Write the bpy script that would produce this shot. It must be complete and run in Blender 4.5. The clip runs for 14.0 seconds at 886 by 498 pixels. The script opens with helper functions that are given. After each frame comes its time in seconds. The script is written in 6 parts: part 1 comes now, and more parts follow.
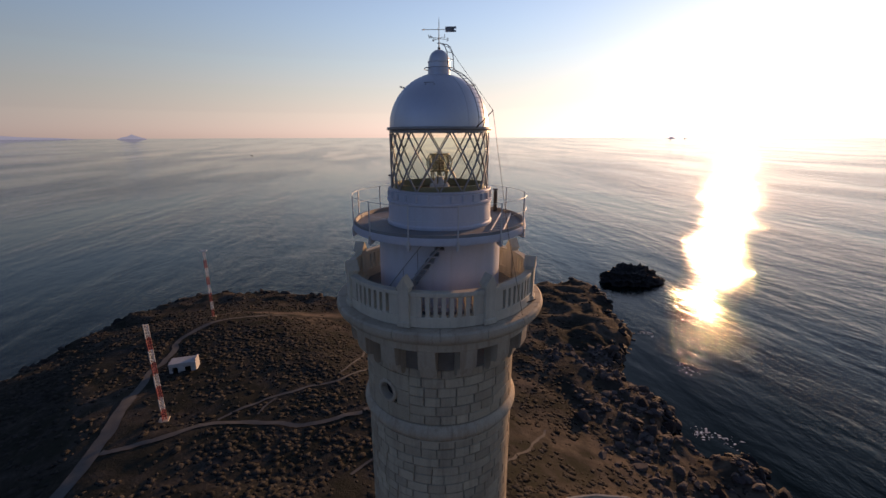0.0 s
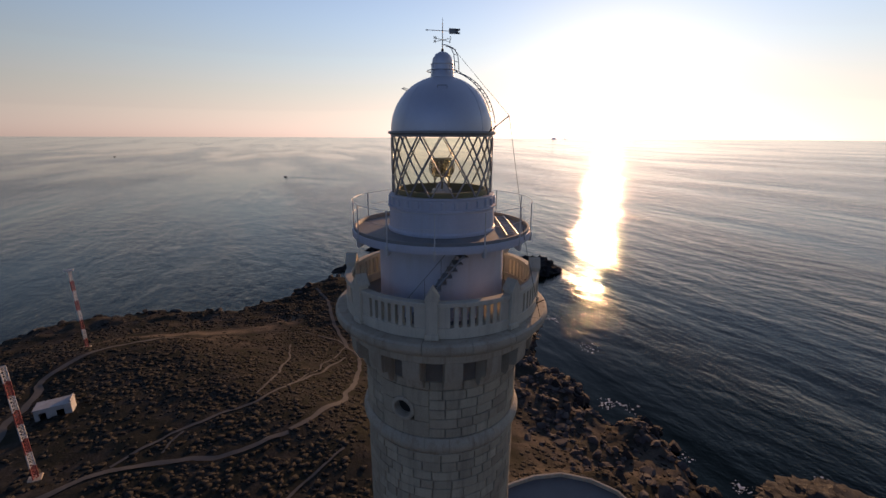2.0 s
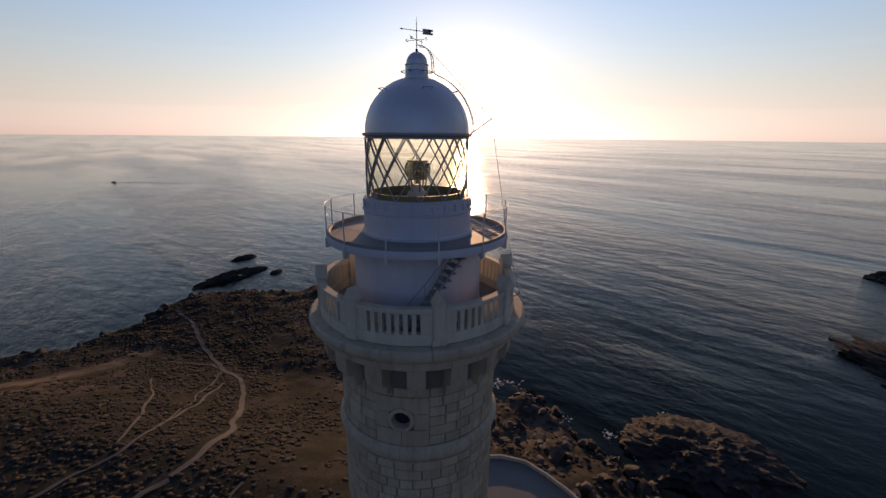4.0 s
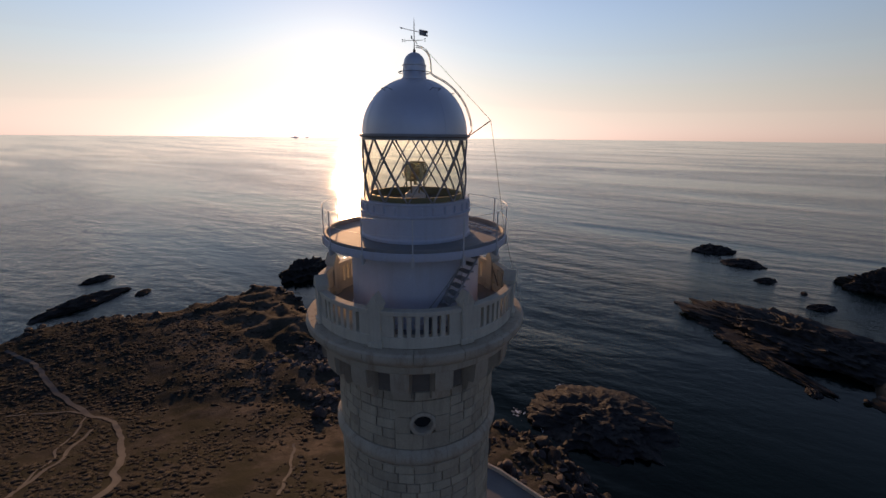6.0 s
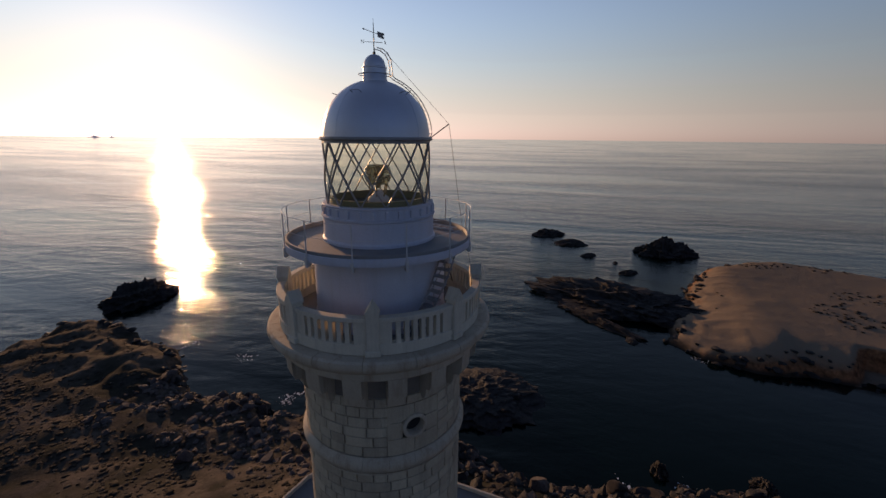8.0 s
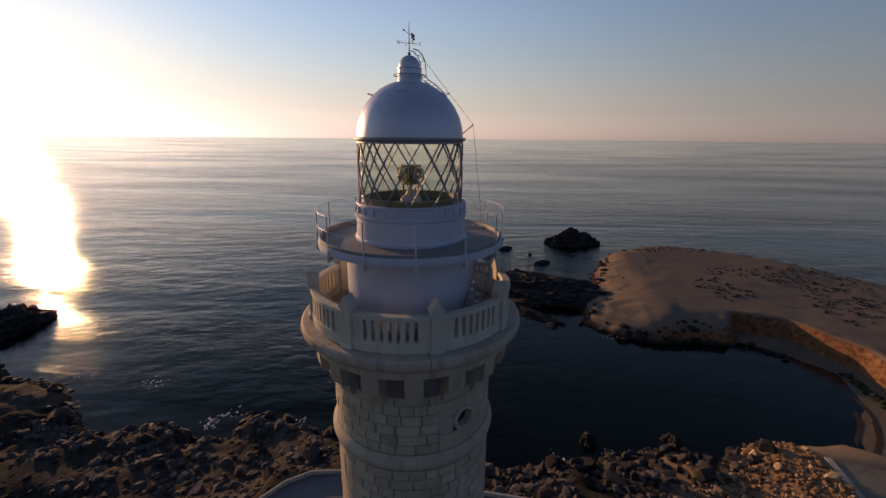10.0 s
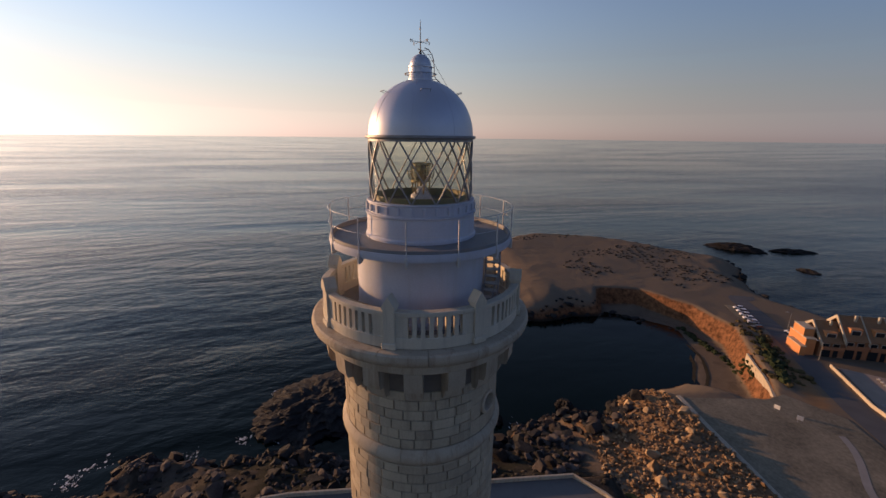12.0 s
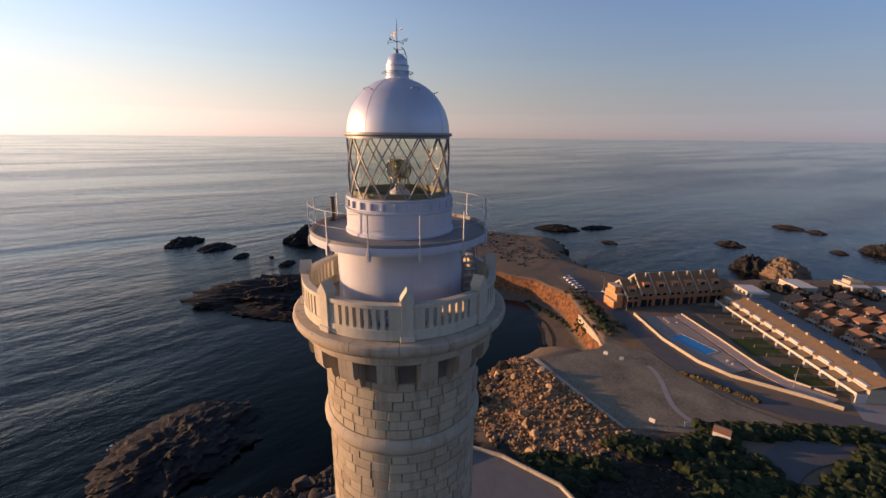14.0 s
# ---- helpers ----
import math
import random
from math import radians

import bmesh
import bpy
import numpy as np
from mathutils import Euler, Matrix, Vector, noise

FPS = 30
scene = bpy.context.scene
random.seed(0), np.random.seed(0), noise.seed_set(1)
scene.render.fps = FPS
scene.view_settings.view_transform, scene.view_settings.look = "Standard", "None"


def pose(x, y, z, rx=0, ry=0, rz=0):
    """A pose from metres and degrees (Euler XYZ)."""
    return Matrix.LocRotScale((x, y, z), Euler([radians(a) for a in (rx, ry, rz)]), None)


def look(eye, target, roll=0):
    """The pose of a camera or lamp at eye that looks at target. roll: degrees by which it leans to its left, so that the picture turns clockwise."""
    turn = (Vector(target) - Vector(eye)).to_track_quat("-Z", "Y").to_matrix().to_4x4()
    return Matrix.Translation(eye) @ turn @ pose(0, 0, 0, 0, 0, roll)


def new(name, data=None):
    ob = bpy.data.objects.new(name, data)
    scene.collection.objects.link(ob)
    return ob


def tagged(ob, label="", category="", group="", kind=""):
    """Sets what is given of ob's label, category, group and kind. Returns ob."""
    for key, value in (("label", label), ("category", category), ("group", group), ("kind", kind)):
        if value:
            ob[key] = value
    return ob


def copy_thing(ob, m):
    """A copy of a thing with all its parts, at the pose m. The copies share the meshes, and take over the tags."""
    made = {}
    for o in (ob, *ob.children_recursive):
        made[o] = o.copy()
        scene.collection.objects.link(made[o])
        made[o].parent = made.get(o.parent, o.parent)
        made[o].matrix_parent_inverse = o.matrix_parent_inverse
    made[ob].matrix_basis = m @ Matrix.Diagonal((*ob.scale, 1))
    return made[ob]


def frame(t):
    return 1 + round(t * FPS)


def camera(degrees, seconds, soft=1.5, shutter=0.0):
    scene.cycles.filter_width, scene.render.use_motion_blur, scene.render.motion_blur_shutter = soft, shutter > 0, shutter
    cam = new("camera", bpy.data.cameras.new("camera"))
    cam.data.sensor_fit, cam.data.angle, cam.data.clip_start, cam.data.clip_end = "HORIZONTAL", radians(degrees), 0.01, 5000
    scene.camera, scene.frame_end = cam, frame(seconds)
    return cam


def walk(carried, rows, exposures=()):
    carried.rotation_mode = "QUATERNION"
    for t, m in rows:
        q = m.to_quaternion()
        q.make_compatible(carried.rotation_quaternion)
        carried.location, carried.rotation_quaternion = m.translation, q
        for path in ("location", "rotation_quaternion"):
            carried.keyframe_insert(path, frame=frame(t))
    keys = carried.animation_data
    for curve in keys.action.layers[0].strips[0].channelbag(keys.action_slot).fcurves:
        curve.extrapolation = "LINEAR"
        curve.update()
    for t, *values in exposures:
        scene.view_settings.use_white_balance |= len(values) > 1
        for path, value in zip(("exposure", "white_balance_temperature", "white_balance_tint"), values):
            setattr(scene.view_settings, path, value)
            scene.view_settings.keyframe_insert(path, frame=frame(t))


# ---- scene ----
cam = camera(93.51, 14.0)
PATH = [
    (0.0, pose(0.000, -18.242, 81.975, 74.806, 0.097, -0.489)),
    (0.5, pose(-1.049, -17.936, 82.010, 74.806, -0.000, -4.265)),
    (1.0, pose(-2.144, -17.707, 82.055, 74.802, -0.097, -8.092)),
    (1.5, pose(-3.165, -17.479, 82.093, 74.808, -0.193, -10.923)),
    (2.0, pose(-4.254, -17.177, 82.136, 74.820, -0.290, -14.027)),
    (2.5, pose(-5.247, -16.802, 82.185, 74.830, -0.362, -17.561)),
    (3.0, pose(-6.274, -16.336, 82.235, 74.805, -0.434, -22.578)),
    (5.5, pose(-11.046, -13.259, 82.219, 74.849, -0.560, -43.337)),
    (6.0, pose(-11.910, -12.465, 82.247, 74.869, -0.548, -47.422)),
    (6.5, pose(-12.711, -11.686, 82.308, 74.886, -0.537, -53.163)),
    (7.0, pose(-13.435, -10.824, 82.357, 74.909, -0.525, -59.159)),
    (7.5, pose(-14.047, -9.894, 82.364, 74.959, -0.514, -63.705)),
    (8.0, pose(-14.651, -8.889, 82.342, 74.968, -0.502, -67.484)),
    (10.5, pose(-16.739, -3.103, 82.364, 74.895, -0.483, -82.543)),
    (11.0, pose(-16.874, -1.768, 82.374, 74.842, -0.521, -86.027)),
    (11.5, pose(-17.082, -0.446, 82.329, 74.852, -0.560, -90.416)),
    (12.0, pose(-17.257, 0.918, 82.301, 74.856, -0.598, -96.001)),
    (12.5, pose(-17.301, 2.226, 82.283, 74.860, -0.582, -101.503)),
    (13.0, pose(-17.167, 3.660, 82.272, 74.839, -0.565, -107.481)),
    (13.5, pose(-16.909, 5.006, 82.239, 74.832, -0.548, -112.727)),
    (14.0, pose(-16.567, 6.397, 82.220, 74.801, -0.531, -116.990)),
]
EXPOSURES = [(0.0, 0.0, 6320, 30), (3.0, -0.12, 6320, 30), (5.5, -0.2, 6320, 30), (7.5, -0.3, 6320, 30), (8.0, -0.3, 6320, 30), (11.0, -0.2, 6320, 30), (12.0, 0.0, 6320, 30), (14.0, 0.45, 6320, 30)]
walk(cam, PATH, EXPOSURES)

# ---- light ----
SUN_AZ, SUN_EL = 35.0, 6.5      # degrees clockwise from +y, and above the horizon
world = bpy.data.worlds.new("sky")
scene.world = world
world.use_nodes = True
wn = world.node_tree.nodes
sky = wn.new("ShaderNodeTexSky")
sky.sky_type, sky.sun_disc = "NISHITA", False
sky.sun_elevation, sky.sun_rotation = radians(SUN_EL), radians(SUN_AZ)
sky.altitude, sky.air_density, sky.dust_density, sky.ozone_density = 80, 1.0, 0.10, 1.2
wn["Background"].inputs["Strength"].default_value = 0.140
haze = wn.new("ShaderNodeHueSaturation")      # hazy morning air: paler colours
haze.inputs["Hue"].default_value, haze.inputs["Saturation"].default_value = 0.512, 0.98
depth = wn.new("ShaderNodeGamma")             # the glow round the sun stands out from the open sky
depth.inputs["Gamma"].default_value = 1.16
world.node_tree.links.new(sky.outputs[0], depth.inputs["Color"])
world.node_tree.links.new(depth.outputs[0], haze.inputs["Color"])
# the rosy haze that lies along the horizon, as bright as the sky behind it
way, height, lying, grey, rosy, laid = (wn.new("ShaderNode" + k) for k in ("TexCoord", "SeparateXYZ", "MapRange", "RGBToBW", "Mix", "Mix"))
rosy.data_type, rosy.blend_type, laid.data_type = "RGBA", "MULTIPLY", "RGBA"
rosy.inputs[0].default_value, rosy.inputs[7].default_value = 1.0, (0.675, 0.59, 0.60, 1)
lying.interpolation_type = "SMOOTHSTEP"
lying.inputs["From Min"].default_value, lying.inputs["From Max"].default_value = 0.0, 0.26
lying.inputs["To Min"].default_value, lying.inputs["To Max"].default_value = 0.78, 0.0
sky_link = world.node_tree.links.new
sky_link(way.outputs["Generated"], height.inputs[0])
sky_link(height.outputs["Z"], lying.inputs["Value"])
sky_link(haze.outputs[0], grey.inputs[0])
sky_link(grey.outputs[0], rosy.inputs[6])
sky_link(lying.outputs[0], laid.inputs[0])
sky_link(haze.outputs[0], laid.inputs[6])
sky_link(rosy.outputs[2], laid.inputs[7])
# hazy air scatters the light forwards: the sky is deeper and bluer the farther it lies from the sun
toward, fall, air, veil = (wn.new("ShaderNode" + k) for k in ("VectorMath", "MapRange", "Mix", "Mix"))
toward.operation, air.data_type, veil.data_type, veil.blend_type = "DOT_PRODUCT", "RGBA", "RGBA", "MULTIPLY"
toward.inputs[1].default_value = (math.sin(radians(SUN_AZ)), math.cos(radians(SUN_AZ)), 0.1)
fall.inputs["From Min"].default_value, fall.inputs["From Max"].default_value = -0.85, 0.75
fall.interpolation_type = "SMOOTHSTEP"
air.inputs[6].default_value, air.inputs[7].default_value = (0.34, 0.435, 0.57, 1), (1.0, 0.985, 0.93, 1)
veil.inputs[0].default_value = 1.0
sky_link(way.outputs["Generated"], toward.inputs[0])
sky_link(toward.outputs["Value"], fall.inputs["Value"])
sky_link(fall.outputs[0], air.inputs[0])
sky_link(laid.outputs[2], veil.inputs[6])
sky_link(air.outputs[2], veil.inputs[7])
# thin high haze keeps the upper sky pale
high, pale = wn.new("ShaderNodeMapRange"), wn.new("ShaderNodeVectorMath")
pale.operation = "SCALE"
high.inputs["From Min"].default_value, high.inputs["From Max"].default_value = 0.03, 0.30
high.inputs["To Min"].default_value, high.inputs["To Max"].default_value = 1.0, 1.26
sky_link(height.outputs["Z"], high.inputs["Value"])
sky_link(veil.outputs[2], pale.inputs[0])
sky_link(high.outputs[0], pale.inputs["Scale"])
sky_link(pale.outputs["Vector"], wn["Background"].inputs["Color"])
sun = new("sun", bpy.data.lights.new("sun", "SUN"))
sun.data.energy, sun.data.angle, sun.data.color = 5.0, radians(0.5), (1.0, 0.60, 0.26)
sun_way = Vector((math.sin(radians(SUN_AZ)) * math.cos(radians(SUN_EL)), math.cos(radians(SUN_AZ)) * math.cos(radians(SUN_EL)), math.sin(radians(SUN_EL))))
sun.matrix_world = look(sun_way * 400, (0, 0, 0))


# ---- materials ----
def node(nt, kind, **values):
    n = nt.nodes.new("ShaderNode" + kind)
    for key, value in values.items():
        n.inputs[key.replace("_", " ")].default_value = value
    return n


def surface(name, dark, light, scale=1.0, fine=12.0, rough=0.8, metal=0.0, bump=0.3, dist=0.02, by_object=0.0, by_island=0.0,
            contrast=0.25, spec=0.5, extra=None):
    """A two-scale surface: broad stains, fine grain and relief, in metres of the world."""
    m = bpy.data.materials.new(name)
    m.use_nodes = True
    nt = m.node_tree
    link, bsdf = nt.links.new, nt.nodes["Principled BSDF"]
    geo = node(nt, "NewGeometry")
    broad = node(nt, "TexNoise", Scale=scale, Detail=4.0, Roughness=0.6)
    grain = node(nt, "TexNoise", Scale=fine, Detail=5.0, Roughness=0.65)
    link(geo.outputs["Position"], broad.inputs["Vector"])
    link(geo.outputs["Position"], grain.inputs["Vector"])
    add = node(nt, "Math")
    add.operation = "ADD"
    half = node(nt, "Math")
    half.operation, half.inputs[1].default_value = "MULTIPLY", 0.5
    link(broad.outputs["Fac"], add.inputs[0])
    link(grain.outputs["Fac"], add.inputs[1])
    link(add.outputs[0], half.inputs[0])
    value = half.outputs[0]
    for amount, output in ((by_object, ("ObjectInfo", "Random")), (by_island, ("NewGeometry", "Random Per Island"))):
        if amount:
            pick = node(nt, output[0])
            part_of = node(nt, "Math")
            part_of.operation, part_of.inputs[1].default_value = "MULTIPLY_ADD", amount
            part_of.inputs[2].default_value = -amount / 2
            link(pick.outputs[output[1]], part_of.inputs[0])
            more = node(nt, "Math")
            more.operation = "ADD"
            link(value, more.inputs[0])
            link(part_of.outputs[0], more.inputs[1])
            value = more.outputs[0]
    ramp = node(nt, "ValToRGB")
    ramp.color_ramp.elements[0].position, ramp.color_ramp.elements[1].position = 0.5 - contrast, 0.5 + contrast
    ramp.color_ramp.elements[0].color, ramp.color_ramp.elements[1].color = (*dark, 1), (*light, 1)
    link(value, ramp.inputs["Fac"])
    color = ramp.outputs["Color"]
    if extra:
        color = extra(nt, color)
    link(color, bsdf.inputs["Base Color"])
    shine = node(nt, "MapRange")
    shine.inputs["To Min"].default_value, shine.inputs["To Max"].default_value = rough * 0.85, min(1.0, rough * 1.15)
    link(grain.outputs["Fac"], shine.inputs["Value"])
    link(shine.outputs[0], bsdf.inputs["Roughness"])
    bsdf.inputs["Metallic"].default_value = metal
    bsdf.inputs["Specular IOR Level"].default_value = spec
    if bump:
        bumped = node(nt, "Bump", Strength=bump, Distance=dist)
        link(half.outputs[0], bumped.inputs["Height"])
        link(bumped.outputs[0], bsdf.inputs["Normal"])
    return m


def streaked(amount, tint):
    """Run-down stains: noise stretched upright, as rain leaves on a wall."""
    def extra(nt, color):
        geo, mapping = node(nt, "NewGeometry"), node(nt, "Mapping")
        mapping.inputs["Scale"].default_value = (3.0, 3.0, 0.25)
        nt.links.new(geo.outputs["Position"], mapping.inputs["Vector"])
        runs = node(nt, "TexNoise", Scale=1.0, Detail=5.0, Roughness=0.7)
        nt.links.new(mapping.outputs[0], runs.inputs["Vector"])
        ramp = node(nt, "ValToRGB")
        ramp.color_ramp.elements[0].position, ramp.color_ramp.elements[1].position = 0.5, 0.72
        ramp.color_ramp.elements[0].color, ramp.color_ramp.elements[1].color = (0, 0, 0, 1), (amount, amount, amount, 1)
        nt.links.new(runs.outputs["Fac"], ramp.inputs["Fac"])
        mix = node(nt, "Mix")
        mix.data_type, mix.blend_type = "RGBA", "MIX"
        nt.links.new(ramp.outputs["Color"], mix.inputs[0])
        nt.links.new(color, mix.inputs[6])
        mix.inputs[7].default_value = (*tint, 1)
        return mix.outputs[2]
    return extra


STONE = surface("tower_stone", (0.26, 0.205, 0.14), (0.54, 0.46, 0.32), 0.7, 14, 0.85, bump=0.7, by_object=0.22, by_island=0.22, contrast=0.3, extra=streaked(0.6, (0.19, 0.155, 0.115)))
MORTAR = surface("mortar", (0.14, 0.115, 0.09), (0.24, 0.205, 0.165), 2.0, 30, 0.95, bump=0.4)
TRIM_STONE = surface("trim_stone", (0.33, 0.27, 0.19), (0.52, 0.45, 0.335), 0.9, 18, 0.85, bump=0.35, extra=streaked(0.65, (0.22, 0.145, 0.085)))
RAIL_STONE = surface("balustrade_plaster", (0.46, 0.41, 0.31), (0.66, 0.595, 0.46), 1.3, 20, 0.8, bump=0.2, extra=streaked(0.4, (0.26, 0.22, 0.17)))
WHITE = surface("white_plaster", (0.44, 0.45, 0.50), (0.60, 0.61, 0.66), 0.8, 16, 0.6, bump=0.12, extra=streaked(0.35, (0.42, 0.40, 0.38)))
DECK = surface("gallery_deck_paint", (0.14, 0.14, 0.135), (0.25, 0.245, 0.235), 1.2, 20, 0.7, bump=0.2, extra=streaked(0.3, (0.30, 0.18, 0.10)))
SILVER = surface("silver_paint", (0.50, 0.515, 0.56), (0.68, 0.69, 0.735), 0.9, 30, 0.46, 0.5, bump=0.06, contrast=0.35)
IRON = surface("grey_painted_iron", (0.20, 0.20, 0.20), (0.36, 0.36, 0.36), 3, 40, 0.5, 0.3, bump=0.2)
RAIL_IRON = surface("rail_paint", (0.50, 0.49, 0.47), (0.66, 0.65, 0.62), 3, 40, 0.5, 0.2, bump=0.2)
DARK_IRON = surface("dark_iron", (0.035, 0.03, 0.028), (0.09, 0.075, 0.06), 3, 40, 0.6, 0.4, bump=0.3)
BRASS = surface("dull_brass", (0.16, 0.13, 0.07), (0.32, 0.26, 0.14), 4, 40, 0.4, 0.9, bump=0.1)
# olive base colour stands in for the yellowish glow low in the lantern
OLIVE = surface("lantern_glow_olive", (0.13, 0.12, 0.06), (0.22, 0.20, 0.10), 2, 20, 0.6, bump=0.1)
# near-black colour that stands in for shade in the round window
BLACK = surface("opening_shade_black", (0.008, 0.008, 0.008), (0.02, 0.02, 0.02), 2, 20, 0.9, bump=0)


def pane_glass():
    m = bpy.data.materials.new("lantern_glass")
    m.use_nodes = True
    nt = m.node_tree
    nt.nodes.remove(nt.nodes["Principled BSDF"])
    clear, gloss, mix, facing = node(nt, "BsdfTransparent"), node(nt, "BsdfGlossy"), node(nt, "MixShader"), node(nt, "LayerWeight", Blend=0.5)
    clear.inputs["Color"].default_value = (0.95, 0.94, 0.85, 1)
    gloss.inputs["Roughness"].default_value = 0.06
    power, scaled = node(nt, "Math"), node(nt, "MapRange")
    power.operation, power.inputs[1].default_value = "POWER", 4.0
    scaled.inputs["To Min"].default_value, scaled.inputs["To Max"].default_value = 0.05, 0.6
    nt.links.new(facing.outputs["Facing"], power.inputs[0])
    nt.links.new(power.outputs[0], scaled.inputs["Value"])
    nt.links.new(scaled.outputs[0], mix.inputs[0])
    nt.links.new(clear.outputs[0], mix.inputs[1])
    nt.links.new(gloss.outputs[0], mix.inputs[2])
    nt.links.new(mix.outputs[0], nt.nodes["Material Output"].inputs["Surface"])
    return m


PANE = pane_glass()


def optic_glass():
    m = bpy.data.materials.new("optic_glass")
    m.use_nodes = True
    b = m.node_tree.nodes["Principled BSDF"]
    b.inputs["Base Color"].default_value = (0.80, 0.77, 0.60, 1)
    b.inputs["Transmission Weight"].default_value, b.inputs["Roughness"].default_value, b.inputs["IOR"].default_value = 0.9, 0.03, 1.5
    return m


OPTIC = optic_glass()


def sea_water():
    m = bpy.data.materials.new("sea_water")
    m.use_nodes = True
    nt = m.node_tree
    link, b = nt.links.new, nt.nodes["Principled BSDF"]
    b.inputs["Base Color"].default_value = (0.0006, 0.0042, 0.0042, 1)
    b.inputs["IOR"].default_value = 1.22
    b.inputs["Specular Tint"].default_value = (0.90, 1.0, 0.70, 1)
    geo = node(nt, "NewGeometry")

    def waves(turn, sx, sy, scale, detail=2.0):
        spin, mapping = node(nt, "Mapping"), node(nt, "Mapping")
        spin.inputs["Rotation"].default_value, mapping.inputs["Scale"].default_value = (0, 0, radians(turn)), (sx, sy, 1)
        link(geo.outputs["Position"], spin.inputs["Vector"])
        link(spin.outputs[0], mapping.inputs["Vector"])
        n = node(nt, "TexNoise", Scale=scale, Detail=detail, Roughness=0.5, Distortion=0.3)
        link(mapping.outputs[0], n.inputs["Vector"])
        return n.outputs["Fac"]

    def maths(kind, a, c):
        n = node(nt, "Math")
        n.operation = kind
        link(a, n.inputs[0])
        if isinstance(c, float):
            n.inputs[1].default_value = c
        else:
            link(c, n.inputs[1])
        return n.outputs[0]

    # swell, wind waves and ripples, each stretched along its crests
    height = None
    for turn, sx, sy, scale, weight in ((80, 0.32, 1.0, 0.05, 1.7), (64, 0.5, 1.0, 0.15, 0.75), (94, 0.45, 1.0, 0.45, 0.29), (50, 0.8, 1.0, 1.4, 0.155), (100, 0.7, 1.0, 4.0, 0.06)):
        part_of = maths("MULTIPLY", waves(turn, sx, sy, scale), weight)
        height = maths("ADD", height, part_of) if height else part_of
    # smooth slicks between the ruffled water
    slick = node(nt, "MapRange")
    slick.inputs["From Min"].default_value, slick.inputs["From Max"].default_value = 0.40, 0.62
    slick.inputs["To Min"].default_value, slick.inputs["To Max"].default_value = 0.22, 1.0
    link(waves(84, 0.25, 1.0, 0.006, 4.0), slick.inputs["Value"])
    bumped = node(nt, "Bump", Strength=1.0, Distance=1.0)
    # the sheltered bay lies calm
    bay, lee = node(nt, "VectorMath"), node(nt, "MapRange")
    bay.operation, bay.inputs[1].default_value = "DISTANCE", (118, -62, 0)
    link(geo.outputs["Position"], bay.inputs[0])
    lee.interpolation_type = "SMOOTHSTEP"
    lee.inputs["From Min"].default_value, lee.inputs["From Max"].default_value = 35.0, 130.0
    lee.inputs["To Min"].default_value, lee.inputs["To Max"].default_value = 0.15, 1.0
    link(bay.outputs["Value"], lee.inputs["Value"])
    scaled_height = node(nt, "Math")
    scaled_height.operation = "MULTIPLY"
    link(bumped.outputs[0], b.inputs["Normal"])
    gloss = node(nt, "MapRange")
    gloss.inputs["From Min"].default_value, gloss.inputs["From Max"].default_value = 0.22, 1.0
    gloss.inputs["To Min"].default_value, gloss.inputs["To Max"].default_value = 0.045, 0.10
    link(slick.outputs[0], gloss.inputs["Value"])
    # out at sea the small waves merge into a rougher sheen
    span, far = node(nt, "VectorMath"), node(nt, "MapRange")
    span.operation = "LENGTH"
    link(geo.outputs["Position"], span.inputs[0])
    far.inputs["From Min"].default_value, far.inputs["From Max"].default_value = 120.0, 900.0
    far.inputs["To Min"].default_value, far.inputs["To Max"].default_value = 0.0, 0.06
    link(span.outputs["Value"], far.inputs["Value"])
    calm = node(nt, "MapRange")     # and flatten to a pale sheen under the horizon
    calm.interpolation_type = "SMOOTHSTEP"
    calm.inputs["From Min"].default_value, calm.inputs["From Max"].default_value = 1000.0, 3600.0
    calm.inputs["To Min"].default_value, calm.inputs["To Max"].default_value = 1.0, 0.0
    link(span.outputs["Value"], calm.inputs["Value"])
    # seen at a glance far out, only the smooth backs of the swell show
    flat = node(nt, "MapRange")
    flat.interpolation_type = "SMOOTHSTEP"
    flat.inputs["From Min"].default_value, flat.inputs["From Max"].default_value = 900.0, 5000.0
    flat.inputs["To Min"].default_value, flat.inputs["To Max"].default_value = 1.0, 0.12
    link(span.outputs["Value"], flat.inputs["Value"])
    chop = node(nt, "MapRange")       # short steep chop close inshore
    chop.inputs["From Min"].default_value, chop.inputs["From Max"].default_value = 110.0, 380.0
    chop.inputs["To Min"].default_value, chop.inputs["To Max"].default_value = 1.25, 1.0
    link(span.outputs["Value"], chop.inputs["Value"])
    rise = maths("MULTIPLY", maths("MULTIPLY", slick.outputs[0], lee.outputs[0]), maths("MULTIPLY", chop.outputs[0], flat.outputs[0]))
    link(rise, scaled_height.inputs[0])
    link(height, scaled_height.inputs[1])
    link(scaled_height.outputs[0], bumped.inputs["Height"])
    link(maths("ADD", gloss.outputs[0], maths("MULTIPLY", far.outputs[0], calm.outputs[0])), b.inputs["Roughness"])
    return m


SEA = sea_water()


# ---- building helpers ----
def mesh_of(name, bm, material, sharp=35):
    me = bpy.data.meshes.new(name)
    bmesh.ops.recalc_face_normals(bm, faces=bm.faces)
    for f in bm.faces:
        f.smooth = True
    bm.to_mesh(me)
    bm.free()
    me.set_sharp_from_angle(angle=radians(sharp))
    me.materials.append(material)
    return me


def thing(name, x=0, y=0, z=0, turn=0, **tags):
    ob = new(name)
    ob.matrix_basis = pose(x, y, z, 0, 0, turn)
    ob.empty_display_size = 0.2
    return tagged(ob, **tags)


